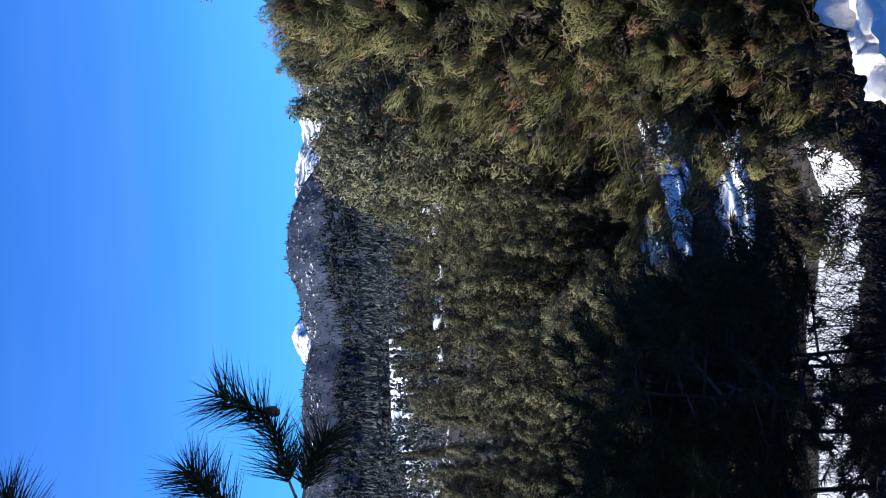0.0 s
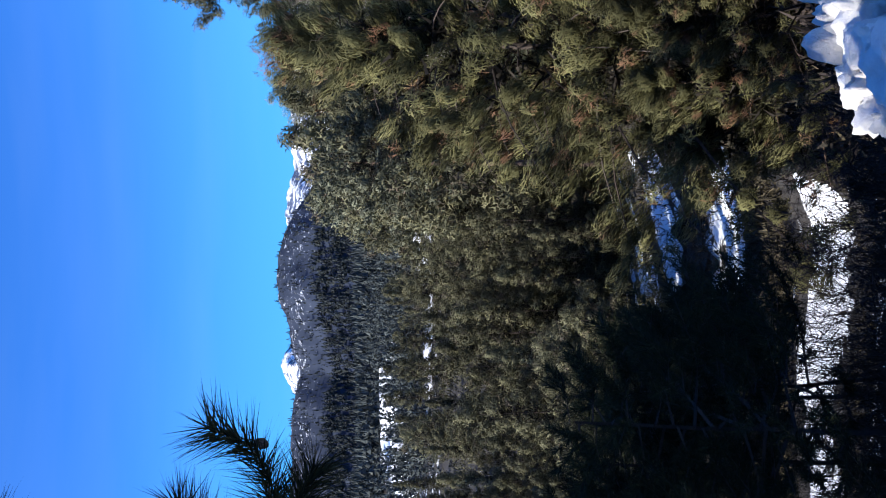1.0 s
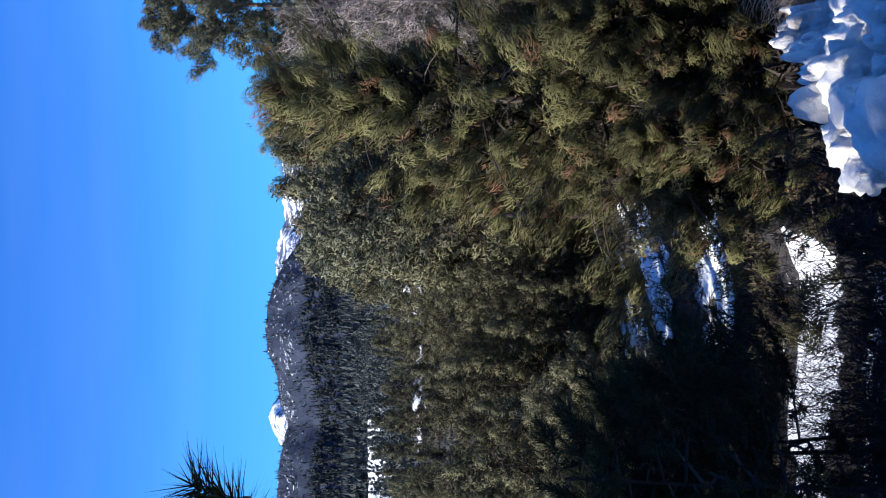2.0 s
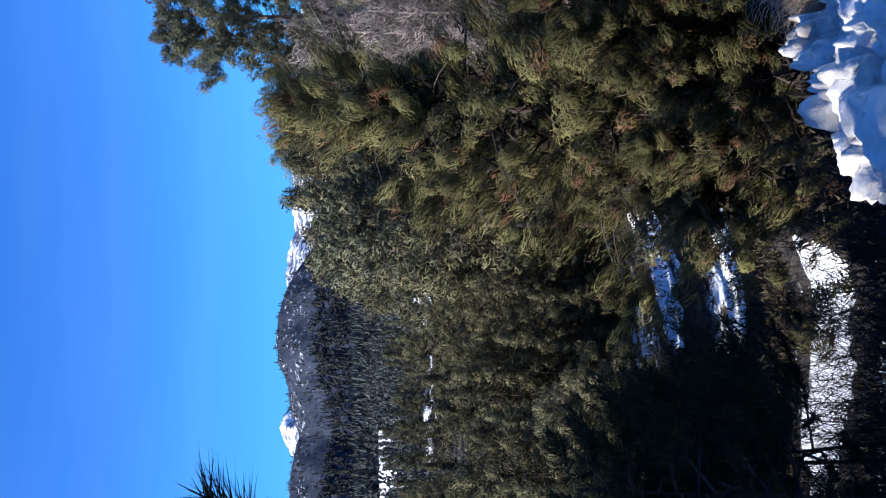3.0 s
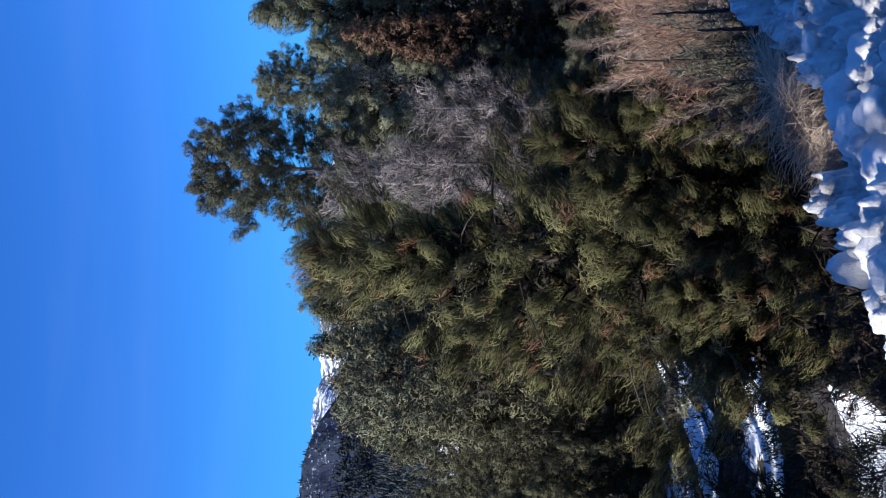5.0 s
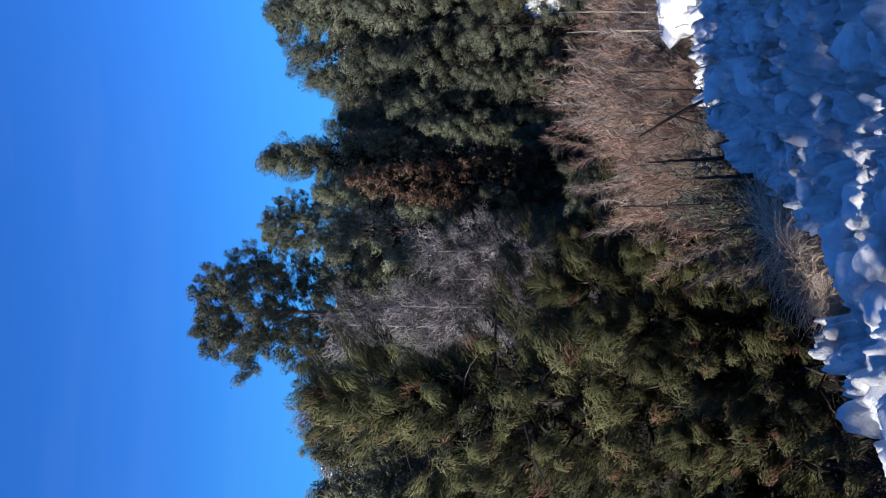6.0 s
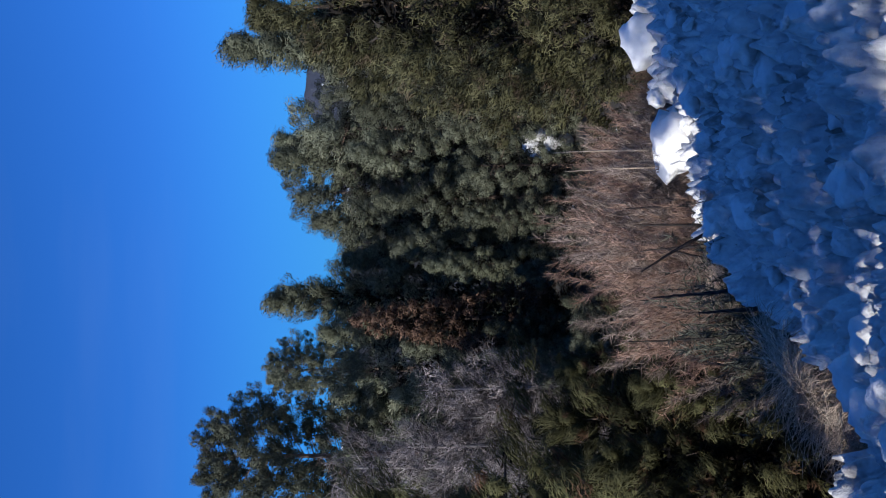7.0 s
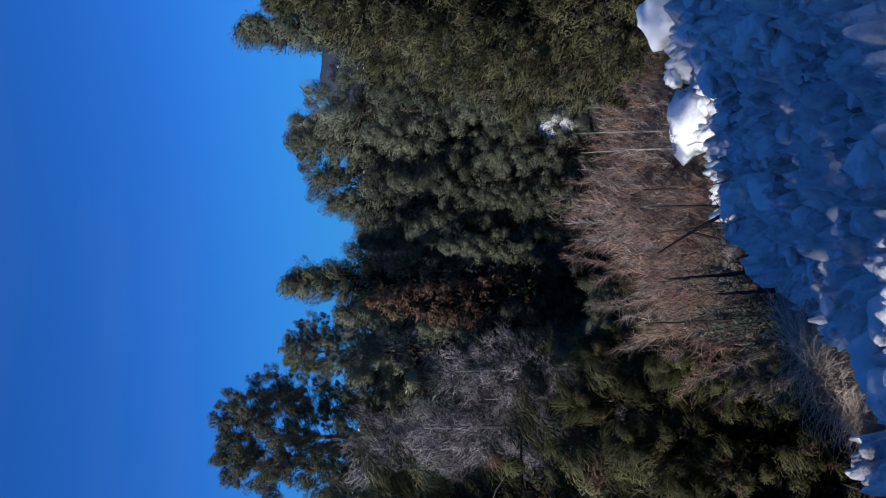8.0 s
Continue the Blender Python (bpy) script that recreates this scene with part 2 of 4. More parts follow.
def unit(v):
    return v / np.maximum(np.linalg.norm(v, axis=-1, keepdims=True), 1e-9)


def tubes(paths, sides=5):
    """Triangles of tapered tubes: each path is an array (n, 4) of x, y, z, radius."""
    out = []
    for p in paths:
        p = np.asarray(p, float)
        c, r = p[:, :3], p[:, 3]
        d = unit(np.gradient(c, axis=0))
        ref = np.where(np.abs(d[:, 2:3]) > 0.9, np.array([[1.0, 0, 0]]), np.array([[0, 0, 1.0]]))
        u = unit(np.cross(d, ref))
        v = np.cross(d, u)
        a = np.linspace(0, 2 * np.pi, sides, endpoint=False)
        ring = c[:, None] + r[:, None, None] * (u[:, None] * np.cos(a)[None, :, None] + v[:, None] * np.sin(a)[None, :, None])
        nxt = np.roll(ring, -1, axis=1)
        t1 = np.stack([ring[:-1], nxt[:-1], nxt[1:]], 2).reshape(-1, 3, 3)
        t2 = np.stack([ring[:-1], nxt[1:], ring[1:]], 2).reshape(-1, 3, 3)
        out += [t1, t2]
    return np.concatenate(out)


def needles(rng, base, axis, count, length, width, spread, plume=0.0):
    """Tufts: count thin blades at each base point, fanned round its axis and spread along it over the plume's length."""
    n = len(base) * count
    b = np.repeat(base, count, 0)
    a = np.repeat(unit(axis), count, 0)
    k = rng.uniform(0, 1, (n, 1))
    d = unit(a + spread * (1.1 - 0.5 * k) * rng.normal(size=(n, 3)))
    ln = length * rng.uniform(0.6, 1.15, (n, 1))
    side = unit(np.cross(d, rng.normal(size=(n, 3)))) * width * 0.5
    root = b + a * (k * plume)
    return np.stack([root - side, root + side, root + d * ln], 1)


def clumps(rng, base, axis, count, radius, length, width, stretch=1.0, loose=0.5, along=0.9):
    """Dense foliage clumps: blades laid over a rough ball at each base point, drawn out along its axis. Triangles, their soft normals, a tone for each clump."""
    n = len(base) * count
    c = np.repeat(base, count, 0)
    a = np.repeat(unit(axis), count, 0)
    big = np.repeat(rng.uniform(0.6, 1.3, (len(base), 1)), count, 0)
    tone = np.repeat(rng.uniform(0, 1, len(base)), count)
    u = unit(rng.normal(size=(n, 3)))
    pos = u * radius * rng.uniform(0.2, 1.0, (n, 1)) ** 0.45
    pos = pos + a * (np.sum(pos * a, 1, keepdims=True) * (stretch - 1))
    face = unit(u + loose * rng.normal(size=(n, 3)))
    d = a * along + u * 0.6 + 0.4 * rng.normal(size=(n, 3))
    d = unit(d - face * np.sum(d * face, 1, keepdims=True))
    side = np.cross(face, d) * (width * 0.5)
    ln = length * rng.uniform(0.6, 1.2, (n, 1))
    mid = c + pos * big
    tris = np.stack([mid - d * ln * 0.4 - side, mid - d * ln * 0.4 + side, mid + d * ln * 0.6], 1)
    out = np.cross(tris[:, 1] - tris[:, 0], tris[:, 2] - tris[:, 0])
    turned = np.sum(out * face, 1) < 0
    tris[turned] = tris[turned][:, ::-1]
    return tris, unit(u * 0.85 + a * 0.25 + face * 0.32), tone


# ---------------------------------------------------------------- the lie of the land
RIM_AZ = (0, 2.5, 4, 5.5, 7, 8.4, 10.4, 11.8, 13.6, 15, 17, 19.6, 20.2, 21.4, 25.6, 27.4, 30.2, 32.7, 34.8, 36.4, 39, 41)
RIM_DIP = (29.3, 28.2, 27.1, 26.8, 25.5, 24.8, 24.4, 22.1, 22.1, 23.2, 23.3, 22.3, 22.0, 19.5, 17.5, 16.2, 16.0, 15.2, 14.7, 14.0, 13.0, 12.4)


def bank_slope(az):
    return float(np.interp(az, (0, 20, 27, 34, 41, 60), (0.2, 0.2, 0.195, 0.185, 0.15, 0.1)))


EDGE_AZ = (-180, -60, -30, *RIM_AZ, 60, 90, 180)
EDGE_D = (3, 3.5, 4.2, *[1.5 / (math.tan(radians(dip)) - bank_slope(az)) for az, dip in zip(RIM_AZ, RIM_DIP)], 34, 34, 3)
SECTOR = (-180, -90, -40, -3, 7, 20, 45, 90, 180)
RINGS = (0, 8, 20, 35, 60, 100, 150, 300, 700, 1500, 5000)
LAND = (
    (0, 0.5, 1, 2, 3, 5, 8, 14, 30, 60, 150),
    (0, 0, 0, 0, 0, 0, 4, 14, 30, 60, 150),
    (0, -3, -9, -15, -21, -22, -19, -9, 8, 35, 60),
    (0, -5, -12, -17.5, -22, -22.5, -19, -9, 8, 35, 60),
    (0, -4, -9, -14, -19, -18, -9, 13, 28, 50, 80),
    (0, -4, -6.5, -8, -7, -3, 5, 22, 50, 90, 120),
    (0, -2, -4.5, -6, -4, 0, 8, 25, 55, 90, 120),
    (0, 0, 0, 0, 1, 2, 6, 16, 40, 80, 150),
    (0, 0.5, 1, 2, 3, 5, 8, 14, 30, 60, 150),
)


def smooth(a, b, x):
    t = min(1.0, max(0.0, (x - a) / (b - a)))
    return t * t * (3 - 2 * t)


def land(x, y):
    """Height of the natural ground."""
    d, az = math.hypot(x, y), math.degrees(math.atan2(x, y))
    prof = [np.interp(d, RINGS, row) for row in LAND]
    z = float(np.interp(az, SECTOR, prof))
    e = float(np.interp(az, EDGE_AZ, EDGE_D))
    near = -bank_slope(az) * d - 0.45
    k = smooth(e - 0.3, e + 3.0, d)
    z = near * (1 - k) + min(z, near + max(0.0, d - e - 3) * 0.5) * k
    amp = min(6.0, 0.15 + d * 0.012) * k
    return z + amp * (noise.noise(Vector((x * 0.03, y * 0.03, 1.7))) + 0.4 * noise.noise(Vector((x * 0.11, y * 0.11, 4.1))))


def snow_cover(x, y):
    """How much old snow lies on the ground: the open flat, the terraces by the stream, far clearings."""
    d, az = math.hypot(x, y), math.degrees(math.atan2(x, y))
    c = 0.30
    e = float(np.interp(az, EDGE_AZ, EDGE_D))
    if d < e + 1 or az < -40 or az > 55:
        return 0.62
    c = max(c, 0.66 * math.exp(-((d - 42.4 + 1.8 * noise.noise(Vector((x * 0.25, y * 0.25, 6.1)))) / 4.2) ** 4) * (1 - 0.7 * smooth(-1.0, 1.5, az)))
    if 60 < d < 98 and -9 < az < 2:
        c = max(c, 0.49 + 0.42 * noise.noise(Vector((x * 0.08, (y - 0.5 * x) * 0.45, 3.3))))
    if 5 < d < 35 and az < 8:
        c = 0.50
    if d > 260:
        c = 0.42 + 0.8 * noise.noise(Vector((x * 0.012, y * 0.006, 8.8)))
    return c


# ---------------------------------------------------------------- setting
def make_ground():
    az = np.concatenate([np.linspace(-180, -32, 38, endpoint=False), np.linspace(-32, 50, 165, endpoint=False), np.linspace(50, 180, 34, endpoint=False)])
    rr = np.concatenate([[0.0005, 1.5, 3], np.geomspace(4, 58, 57, endpoint=False), np.linspace(58, 100, 56, endpoint=False), np.geomspace(100, 5000, 84)])
    pts = np.empty((len(rr), len(az), 3))
    for i, r in enumerate(rr):
        for j, a in enumerate(az):
            x, y = r * math.sin(radians(a)), r * math.cos(radians(a))
            pts[i, j] = x, y, land(x, y)
    ob = new("ground", grid_mesh("ground", pts[:, ::-1], wrap=True))
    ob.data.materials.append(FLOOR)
    att = ob.data.attributes.new("snow_cover", "FLOAT", "POINT")
    flat = pts[:, ::-1].reshape(-1, 3)
    att.data.foreach_set("value", np.array([snow_cover(x, y) for x, y, _ in flat], np.float32))
    tagged(ob, "forest floor with old snow patches and brown litter", "ground", kind="structure")


def bank_z(x, y):
    """Height of the ploughed snow lying on the slope."""
    d, az = math.hypot(x, y), math.degrees(math.atan2(x, y))
    e = float(np.interp(az, EDGE_AZ, EDGE_D)) + 0.25 * noise.noise(Vector((az * 0.5, 0, 0)))
    z = -bank_slope(az) * d
    def domes(k, seed):
        f = noise.voronoi(Vector((x * k, y * k, seed)))[0]
        return math.sqrt(max(0.0, 0.36 - f[0] ** 2)) - 0.35

    rubble = 0.7 + 0.3 * smooth(16, 24, az)
    z += (0.12 + 0.2 * smooth(10, 22, az)) * domes(0.9, 0.3) + 0.24 * domes(2.1, 5.1) + rubble * (0.29 * domes(4.3, 7.3) + 0.14 * domes(9.0, 2.9))
    z += 0.20 * noise.fractal(Vector((x * 0.5, y * 0.5, 2.2)), 0.9, 2.1, 4)
    for k, seed, deep in ((1.7, 3.1, 0.14), (2.9, 6.6, 0.09), (5.2, 8.4, 0.06)):
        f = noise.voronoi(Vector((x * k + 0.3 * noise.noise(Vector((x * 3, y * 3, 0))), y * k, seed)))[0]
        z -= deep * max(0.0, 1 - (f[1] - f[0]) / 0.16)
    over = d - e
    z += 0.12 * math.exp(-((over + 0.4) / 0.7) ** 2)
    return z - 1.6 * max(0.0, over) ** 1.2


def make_bank():
    az = np.linspace(-8, 52, 350)
    rr = np.geomspace(2.4, 34, 470)
    index = {}
    verts, quads = [], []
    for j, a in enumerate(az):
        e = float(np.interp(a, EDGE_AZ, EDGE_D)) + 1.1
        for i, r in enumerate(rr):
            if r < e:
                x, y = r * math.sin(radians(a)), r * math.cos(radians(a))
                index[i, j] = len(verts)
                verts.append((x, y, bank_z(x, y)))
    for i, j in index:
        q = [index.get(k) for k in ((i, j), (i, j + 1), (i + 1, j + 1), (i + 1, j))]
        if None not in q:
            quads.append(q[::-1])
    me = bpy.data.meshes.new("snow_bank")
    me.from_pydata(verts, [], quads)
    me.polygons.foreach_set("use_smooth", np.full(len(quads), True))
    ob = new("snow_bank", me)
    ob.data.materials.append(DIRTY_SNOW)
    tagged(ob, "lumpy ploughed snow bank with specks of dirt", "snow bank", kind="structure")


def make_ridge(name, label, material, dist, crest, low, rough, seed, back=600):
    """A far ridge: crest as (azimuth, elevation of the skyline)."""
    az = np.linspace(crest[0][0], crest[-1][0], 340)
    el = np.interp(az, [c[0] for c in crest], [c[1] for c in crest])
    k = np.linspace(0, 1, 40)
    pts = np.empty((len(k) + 1, len(az), 3))
    for j, a in enumerate(az):
        top = EYE + dist * math.tan(radians(el[j]))
        for i, q in enumerate(k):
            r = dist - back * (1 - q)
            n = noise.fractal(Vector((a * 0.55, q * 4.0, seed)), 0.9, 2.0, 7)
            z = low + (top - low) * q ** 0.8 + rough * n * (0.35 + 0.65 * math.sin(math.pi * min(q, 0.93)))
            pts[i, j] = r * math.sin(radians(a)), r * math.cos(radians(a)), z
        r = dist + back * 0.5
        pts[-1, j] = r * math.sin(radians(a)), r * math.cos(radians(a)), low
    ob = new(name, grid_mesh(name, pts[:, ::-1]))
    ob.data.materials.append(material)
    tagged(ob, label, "mountain", kind="structure")
    return pts


def make_stream(name, course, width):
    """A ribbon of water through bearings and distances."""
    rows = []
    t = np.linspace(0, len(course) - 1, 40)
    for k in t:
        az = float(np.interp(k, range(len(course)), [c[0] for c in course]))
        d = float(np.interp(k, range(len(course)), [c[1] for c in course])) + 0.8 * math.sin(k * 5)
        row = []
        for o in (-0.5, -0.25, 0, 0.25, 0.5):
            r = d + o * width * (1 + 0.3 * math.sin(k * 9))
            x, y = r * math.sin(radians(az)), r * math.cos(radians(az))
            row.append((x, y, land(x, y) + 0.12))
        rows.append(row)
    ob = new(name, grid_mesh(name, np.array(rows)))
    ob.data.materials.append(WATER)
    tagged(ob, "dark mountain stream reflecting the sky", "water", kind="structure")


make_ground()
make_bank()
make_stream("water", [(-14, 76), (-9, 74), (-6, 70), (-3, 72), (0, 66), (4, 64)], 7)
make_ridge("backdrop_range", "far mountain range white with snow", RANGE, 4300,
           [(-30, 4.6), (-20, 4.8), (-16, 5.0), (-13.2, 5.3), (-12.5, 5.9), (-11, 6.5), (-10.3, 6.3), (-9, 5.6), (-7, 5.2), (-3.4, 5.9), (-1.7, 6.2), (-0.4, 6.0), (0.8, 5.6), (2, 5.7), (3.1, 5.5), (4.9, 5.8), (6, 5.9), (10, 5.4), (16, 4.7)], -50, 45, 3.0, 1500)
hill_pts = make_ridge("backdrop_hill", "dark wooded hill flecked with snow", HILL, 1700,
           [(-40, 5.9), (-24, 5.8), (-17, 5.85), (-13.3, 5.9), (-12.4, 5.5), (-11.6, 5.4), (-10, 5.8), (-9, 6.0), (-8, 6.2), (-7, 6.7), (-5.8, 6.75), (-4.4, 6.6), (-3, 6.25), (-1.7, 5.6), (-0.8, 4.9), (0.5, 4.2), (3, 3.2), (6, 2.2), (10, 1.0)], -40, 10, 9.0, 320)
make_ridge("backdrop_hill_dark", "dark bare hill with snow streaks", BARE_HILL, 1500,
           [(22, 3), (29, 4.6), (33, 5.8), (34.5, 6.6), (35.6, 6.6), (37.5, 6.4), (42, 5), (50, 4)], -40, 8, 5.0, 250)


# ---------------------------------------------------------------- trees
def trunk_path(rng, h, r, lean=0.02, top=0.98, n=9):
    t = np.linspace(0, top, n)
    bend = np.cumsum(rng.normal(0, lean * h / n, (n, 2)), 0) * t[:, None]
    return np.column_stack([bend, t * h, r * (1 - t) ** 0.8 + 0.015])


def crown_points(rng, path, h, base, reach, count, rise, droop, per, fill=0.3, power=0.8, shape="cone", uneven=0.5, seed=0.0):
    """Boughs from the trunk: limb paths, and twig points with their axes."""
    limbs, pts, axes = [], [], []
    g = 2.399963
    for i in range(count):
        t = (i + rng.uniform(0, 1)) / count
        z = base + (h - base) * t
        c = np.array([np.interp(z, path[:, 2], path[:, 0]), np.interp(z, path[:, 2], path[:, 1]), z])
        if shape == "cone":
            ln = reach * ((1 - t) ** power * 0.95 + 0.06)
        else:
            ln = reach * (math.sin(math.pi * (0.12 + 0.80 * t)) ** 0.7)
        ln *= rng.uniform(0.7, 1.1) * (0.92 + uneven * noise.noise(Vector((math.cos(i * g) * 1.3 + seed, math.sin(i * g) * 1.3, z * 0.35))))
        a = i * g + rng.normal(0, 0.35)
        s = np.linspace(0, 1, 6)
        up = rise * (1 - 0.6 * (1 - t)) + rng.normal(0, 0.08)
        hor = np.array([math.cos(a), math.sin(a), 0])
        limb = c + hor * (ln * s)[:, None]
        limb[:, 2] += ln * (up * s - droop * s ** 2)
        rad = (0.008 + 0.007 * ln) * (1 - 0.85 * s)
        limbs.append(np.column_stack([limb, rad]))
        m = max(3, int(per * ln))
        q = fill + (1 - fill) * rng.uniform(0, 1, m) ** 0.75
        p = np.column_stack([np.interp(q, s, limb[:, k]) for k in range(3)])
        sidew = np.array([-hor[1], hor[0], 0])
        off = rng.normal(0, 1, m) * 0.22 * ln * (1.08 - q)
        p += sidew * off[:, None]
        p[:, 2] += rng.normal(0, 0.07 * ln, m) - np.abs(off) * droop * 0.8
        slope = up - 2 * droop * q
        ax = hor[None] + sidew[None] * (np.sign(off) * 0.5)[:, None]
        ax = np.column_stack([ax[:, :2], slope])
        pts.append(p)
        axes.append(unit(ax))
    return limbs, np.concatenate(pts), np.concatenate(axes)


def conifer(name, label, seed, h, base, reach, count, per, material, tuft, rise=0.1, droop=0.25, up=0.0, shape="cone",
            power=0.8, fill=0.3, trunk_r=None, wood=None, category="tree", group="", limb_sides=4, uneven=0.5, inner=True):
    """A conifer: trunk with limbs, and a crown of needle tufts. tuft: blades in a clump, its radius, the blades' length and width, the clump's stretch."""
    rng = np.random.default_rng(seed)
    tree = thing(name, (0, 0, 0), label, category, group)
    path = trunk_path(rng, h, trunk_r or h * 0.014)
    wood = wood or BARK
    limbs, p, a = crown_points(rng, path, h, base, reach, count, rise, droop, per, fill, power, shape, uneven, seed * 1.37)
    tip = np.array([[path[-1, 0], path[-1, 1], h * 0.97], [path[-1, 0], path[-1, 1], h * 0.93]])
    p = np.concatenate([p, tip])
    a = unit(np.concatenate([a, [[0, 0, 1], [0, 0, 1]]]) + np.array([0, 0, up]))
    timber = [tubes([path], 7)] + ([tubes(limbs, limb_sides)] if limb_sides else [])
    mesh_part("trunk", tri_mesh("trunk", np.concatenate(timber)), wood, tree)
    mesh_part("crown", tri_mesh("crown", *clumps(rng, p, a, *tuft)), material, tree)
    # inner blades darken the gaps of the crown, shade given as colour
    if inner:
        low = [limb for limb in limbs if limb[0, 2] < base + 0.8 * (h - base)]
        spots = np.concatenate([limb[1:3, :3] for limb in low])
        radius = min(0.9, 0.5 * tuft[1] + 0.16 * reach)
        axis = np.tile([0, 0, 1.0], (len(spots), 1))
        mesh_part("inner_foliage", tri_mesh("inner_foliage", *clumps(rng, spots, axis, 18, radius * 0.7, radius * 0.75, 0.16 * radius, 1.0, 1.0, 0.3)), SHADED, tree, "near-black blades standing in for shade inside the crown")
    return tree


def place(az, el, d):
    """A point at a bearing, an elevation and a slant distance from the eye."""
    return Vector((0, 0, EYE)) + toward(az, el) * d


def top_size(az, d, top, h, sink=0.2):
    """The scale that brings the tip of a tree h high to an elevation seen from the eye."""
    x, y = d * math.sin(radians(az)), d * math.cos(radians(az))
    return (EYE + d * math.tan(radians(top)) - land(x, y) + sink) / h


def put(ob, az, d, turn=0.0, size=1.0, sink=0.15, z=None):
    x, y = d * math.sin(radians(az)), d * math.cos(radians(az))
    ob.matrix_basis = pose(x, y, (land(x, y) - sink) if z is None else z, 0, 0, turn) @ Matrix.Scale(size, 4)
    return ob


def again(ob, az, d, turn, size, sink=0.15, z=None, label=""):
    x, y = d * math.sin(radians(az)), d * math.cos(radians(az))
    m = pose(x, y, (land(x, y) - sink) if z is None else z, 0, 0, turn)
    o = copy_thing(ob, m)
    o.scale = (size, size, size)
    return tagged(o, label)


# ---------------------------------------------------------------- woods
# the broad yellow-green conifer on the slope
cedar = conifer("cedar_tree", "broad yellow-green conifer with plumed sprays", 11, 20.5, 4.6, 9.2, 114, 1.0, CEDAR,
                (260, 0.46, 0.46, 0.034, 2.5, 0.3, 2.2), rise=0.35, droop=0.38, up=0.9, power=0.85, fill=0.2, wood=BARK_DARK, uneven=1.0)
put(cedar, 8.1, 33, 0, top_size(8.1, 33, 6.5, 20.5))
small = conifer("cedar_tree", "low yellow-green conifer with plumed sprays", 12, 9, 0.2, 3.8, 54, 0.85, CEDAR,
                (180, 0.36, 0.40, 0.032, 2.3, 0.3, 2.2), rise=0.4, droop=0.35, up=0.9, power=0.65, fill=0.35, uneven=1.0, group="low conifers on the slope")
put(small, 15.5, 29, 0, top_size(15.5, 29, -7.5, 9))
for az, d, top, turn in ((18.6, 33, -8.6, 60), (13.0, 25, -10.5, 120), (17.2, 24, -13.0, 200), (10.0, 24, -14.0, 280), (20.0, 27, -12.5, 20), (6.0, 26, -15.0, 90), (3.0, 31, -15.5, 170)):
    again(small, az, d, turn, top_size(az, d, top, 9))
olive = conifer("olive_conifer", "broad olive-green conifer above the snow bank", 14, 18, 0.4, 7.2, 140, 2.2, OLIVE,
                (90, 0.46, 0.34, 0.05, 1.4, 0.35, 1.2), rise=0.35, droop=0.3, up=0.8, power=0.6, fill=0.4, uneven=1.0, limb_sides=0)
put(olive, 40.6, 31, 0, top_size(40.6, 31, 9.4, 18))
# the tall open pine behind it
pon = conifer("ponderosa_pine", "tall pine with an open rounded crown", 5, 30, 19.6, 4.9, 104, 4.4, PINE,
              (56, 0.33, 0.28, 0.055, 1.1, 0.35, 0.6), rise=0.6, droop=0.2, shape="round", fill=0.3, up=0.5, inner=False)
put(pon, 13.6, 52, 60, top_size(13.6, 52, 12.7, 30))
again(pon, 18.7, 76, 200, top_size(18.7, 76, 9.0, 30))

# forest kinds, built once and repeated
FOREST = "forest pines"
B1 = (150, 0.64, 0.36, 0.06, 1.3, 0.35, 1.3)
kinds = [
    conifer("pine_tree", "grey-green pine in the forest", 21, 18, 1.5, 4.4, 72, 0.58, BLUEPINE, B1, rise=0.4, droop=0.2, power=0.75, up=0.5, fill=0.3, group=FOREST, limb_sides=3),
    conifer("pine_tree", "olive-green pine in the forest", 22, 18, 1.0, 4.6, 70, 0.58, PINE, B1, rise=0.4, droop=0.25, power=0.7, up=0.4, fill=0.3, group=FOREST, limb_sides=3),
    conifer("pine_tree", "narrow dark pine in the forest", 23, 19, 1.0, 3.4, 78, 0.58, BLUEPINE, B1, rise=0.25, droop=0.25, power=0.75, up=0.3, group=FOREST, limb_sides=3),
    conifer("pine_tree", "round-topped pine in the forest", 24, 18, 3, 4.8, 64, 0.58, PINE, B1, rise=0.5, droop=0.15, shape="round", fill=0.35, up=0.5, group=FOREST, limb_sides=3),
]
B2 = (64, 0.80, 0.42, 0.11, 1.1, 0.4, 0.6)
far_kinds = [
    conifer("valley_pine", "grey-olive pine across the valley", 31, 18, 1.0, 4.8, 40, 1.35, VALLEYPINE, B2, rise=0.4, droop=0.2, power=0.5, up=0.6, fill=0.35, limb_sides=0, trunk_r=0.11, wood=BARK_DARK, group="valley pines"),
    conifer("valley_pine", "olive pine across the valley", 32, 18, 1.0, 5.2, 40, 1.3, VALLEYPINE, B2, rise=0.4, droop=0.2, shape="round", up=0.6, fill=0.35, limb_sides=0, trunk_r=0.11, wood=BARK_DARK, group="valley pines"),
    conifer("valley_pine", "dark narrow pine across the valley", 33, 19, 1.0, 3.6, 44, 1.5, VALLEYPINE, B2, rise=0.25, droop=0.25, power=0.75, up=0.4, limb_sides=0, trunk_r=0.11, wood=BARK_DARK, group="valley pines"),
]
# its copies near the camera are added out of view as shade casters
bare_stem = conifer("stemmed_pine", "unseen bare-stemmed pine added on the left to cast shade", 34, 30, 17, 5.6, 50, 1.6, PINE, (40, 0.7, 0.5, 0.15, 1.1, 0.4, 0.6), rise=0.5, droop=0.2, shape="round", up=0.5, limb_sides=3, group="pines at the clearing")
rng0 = random.Random(7)
used = set()


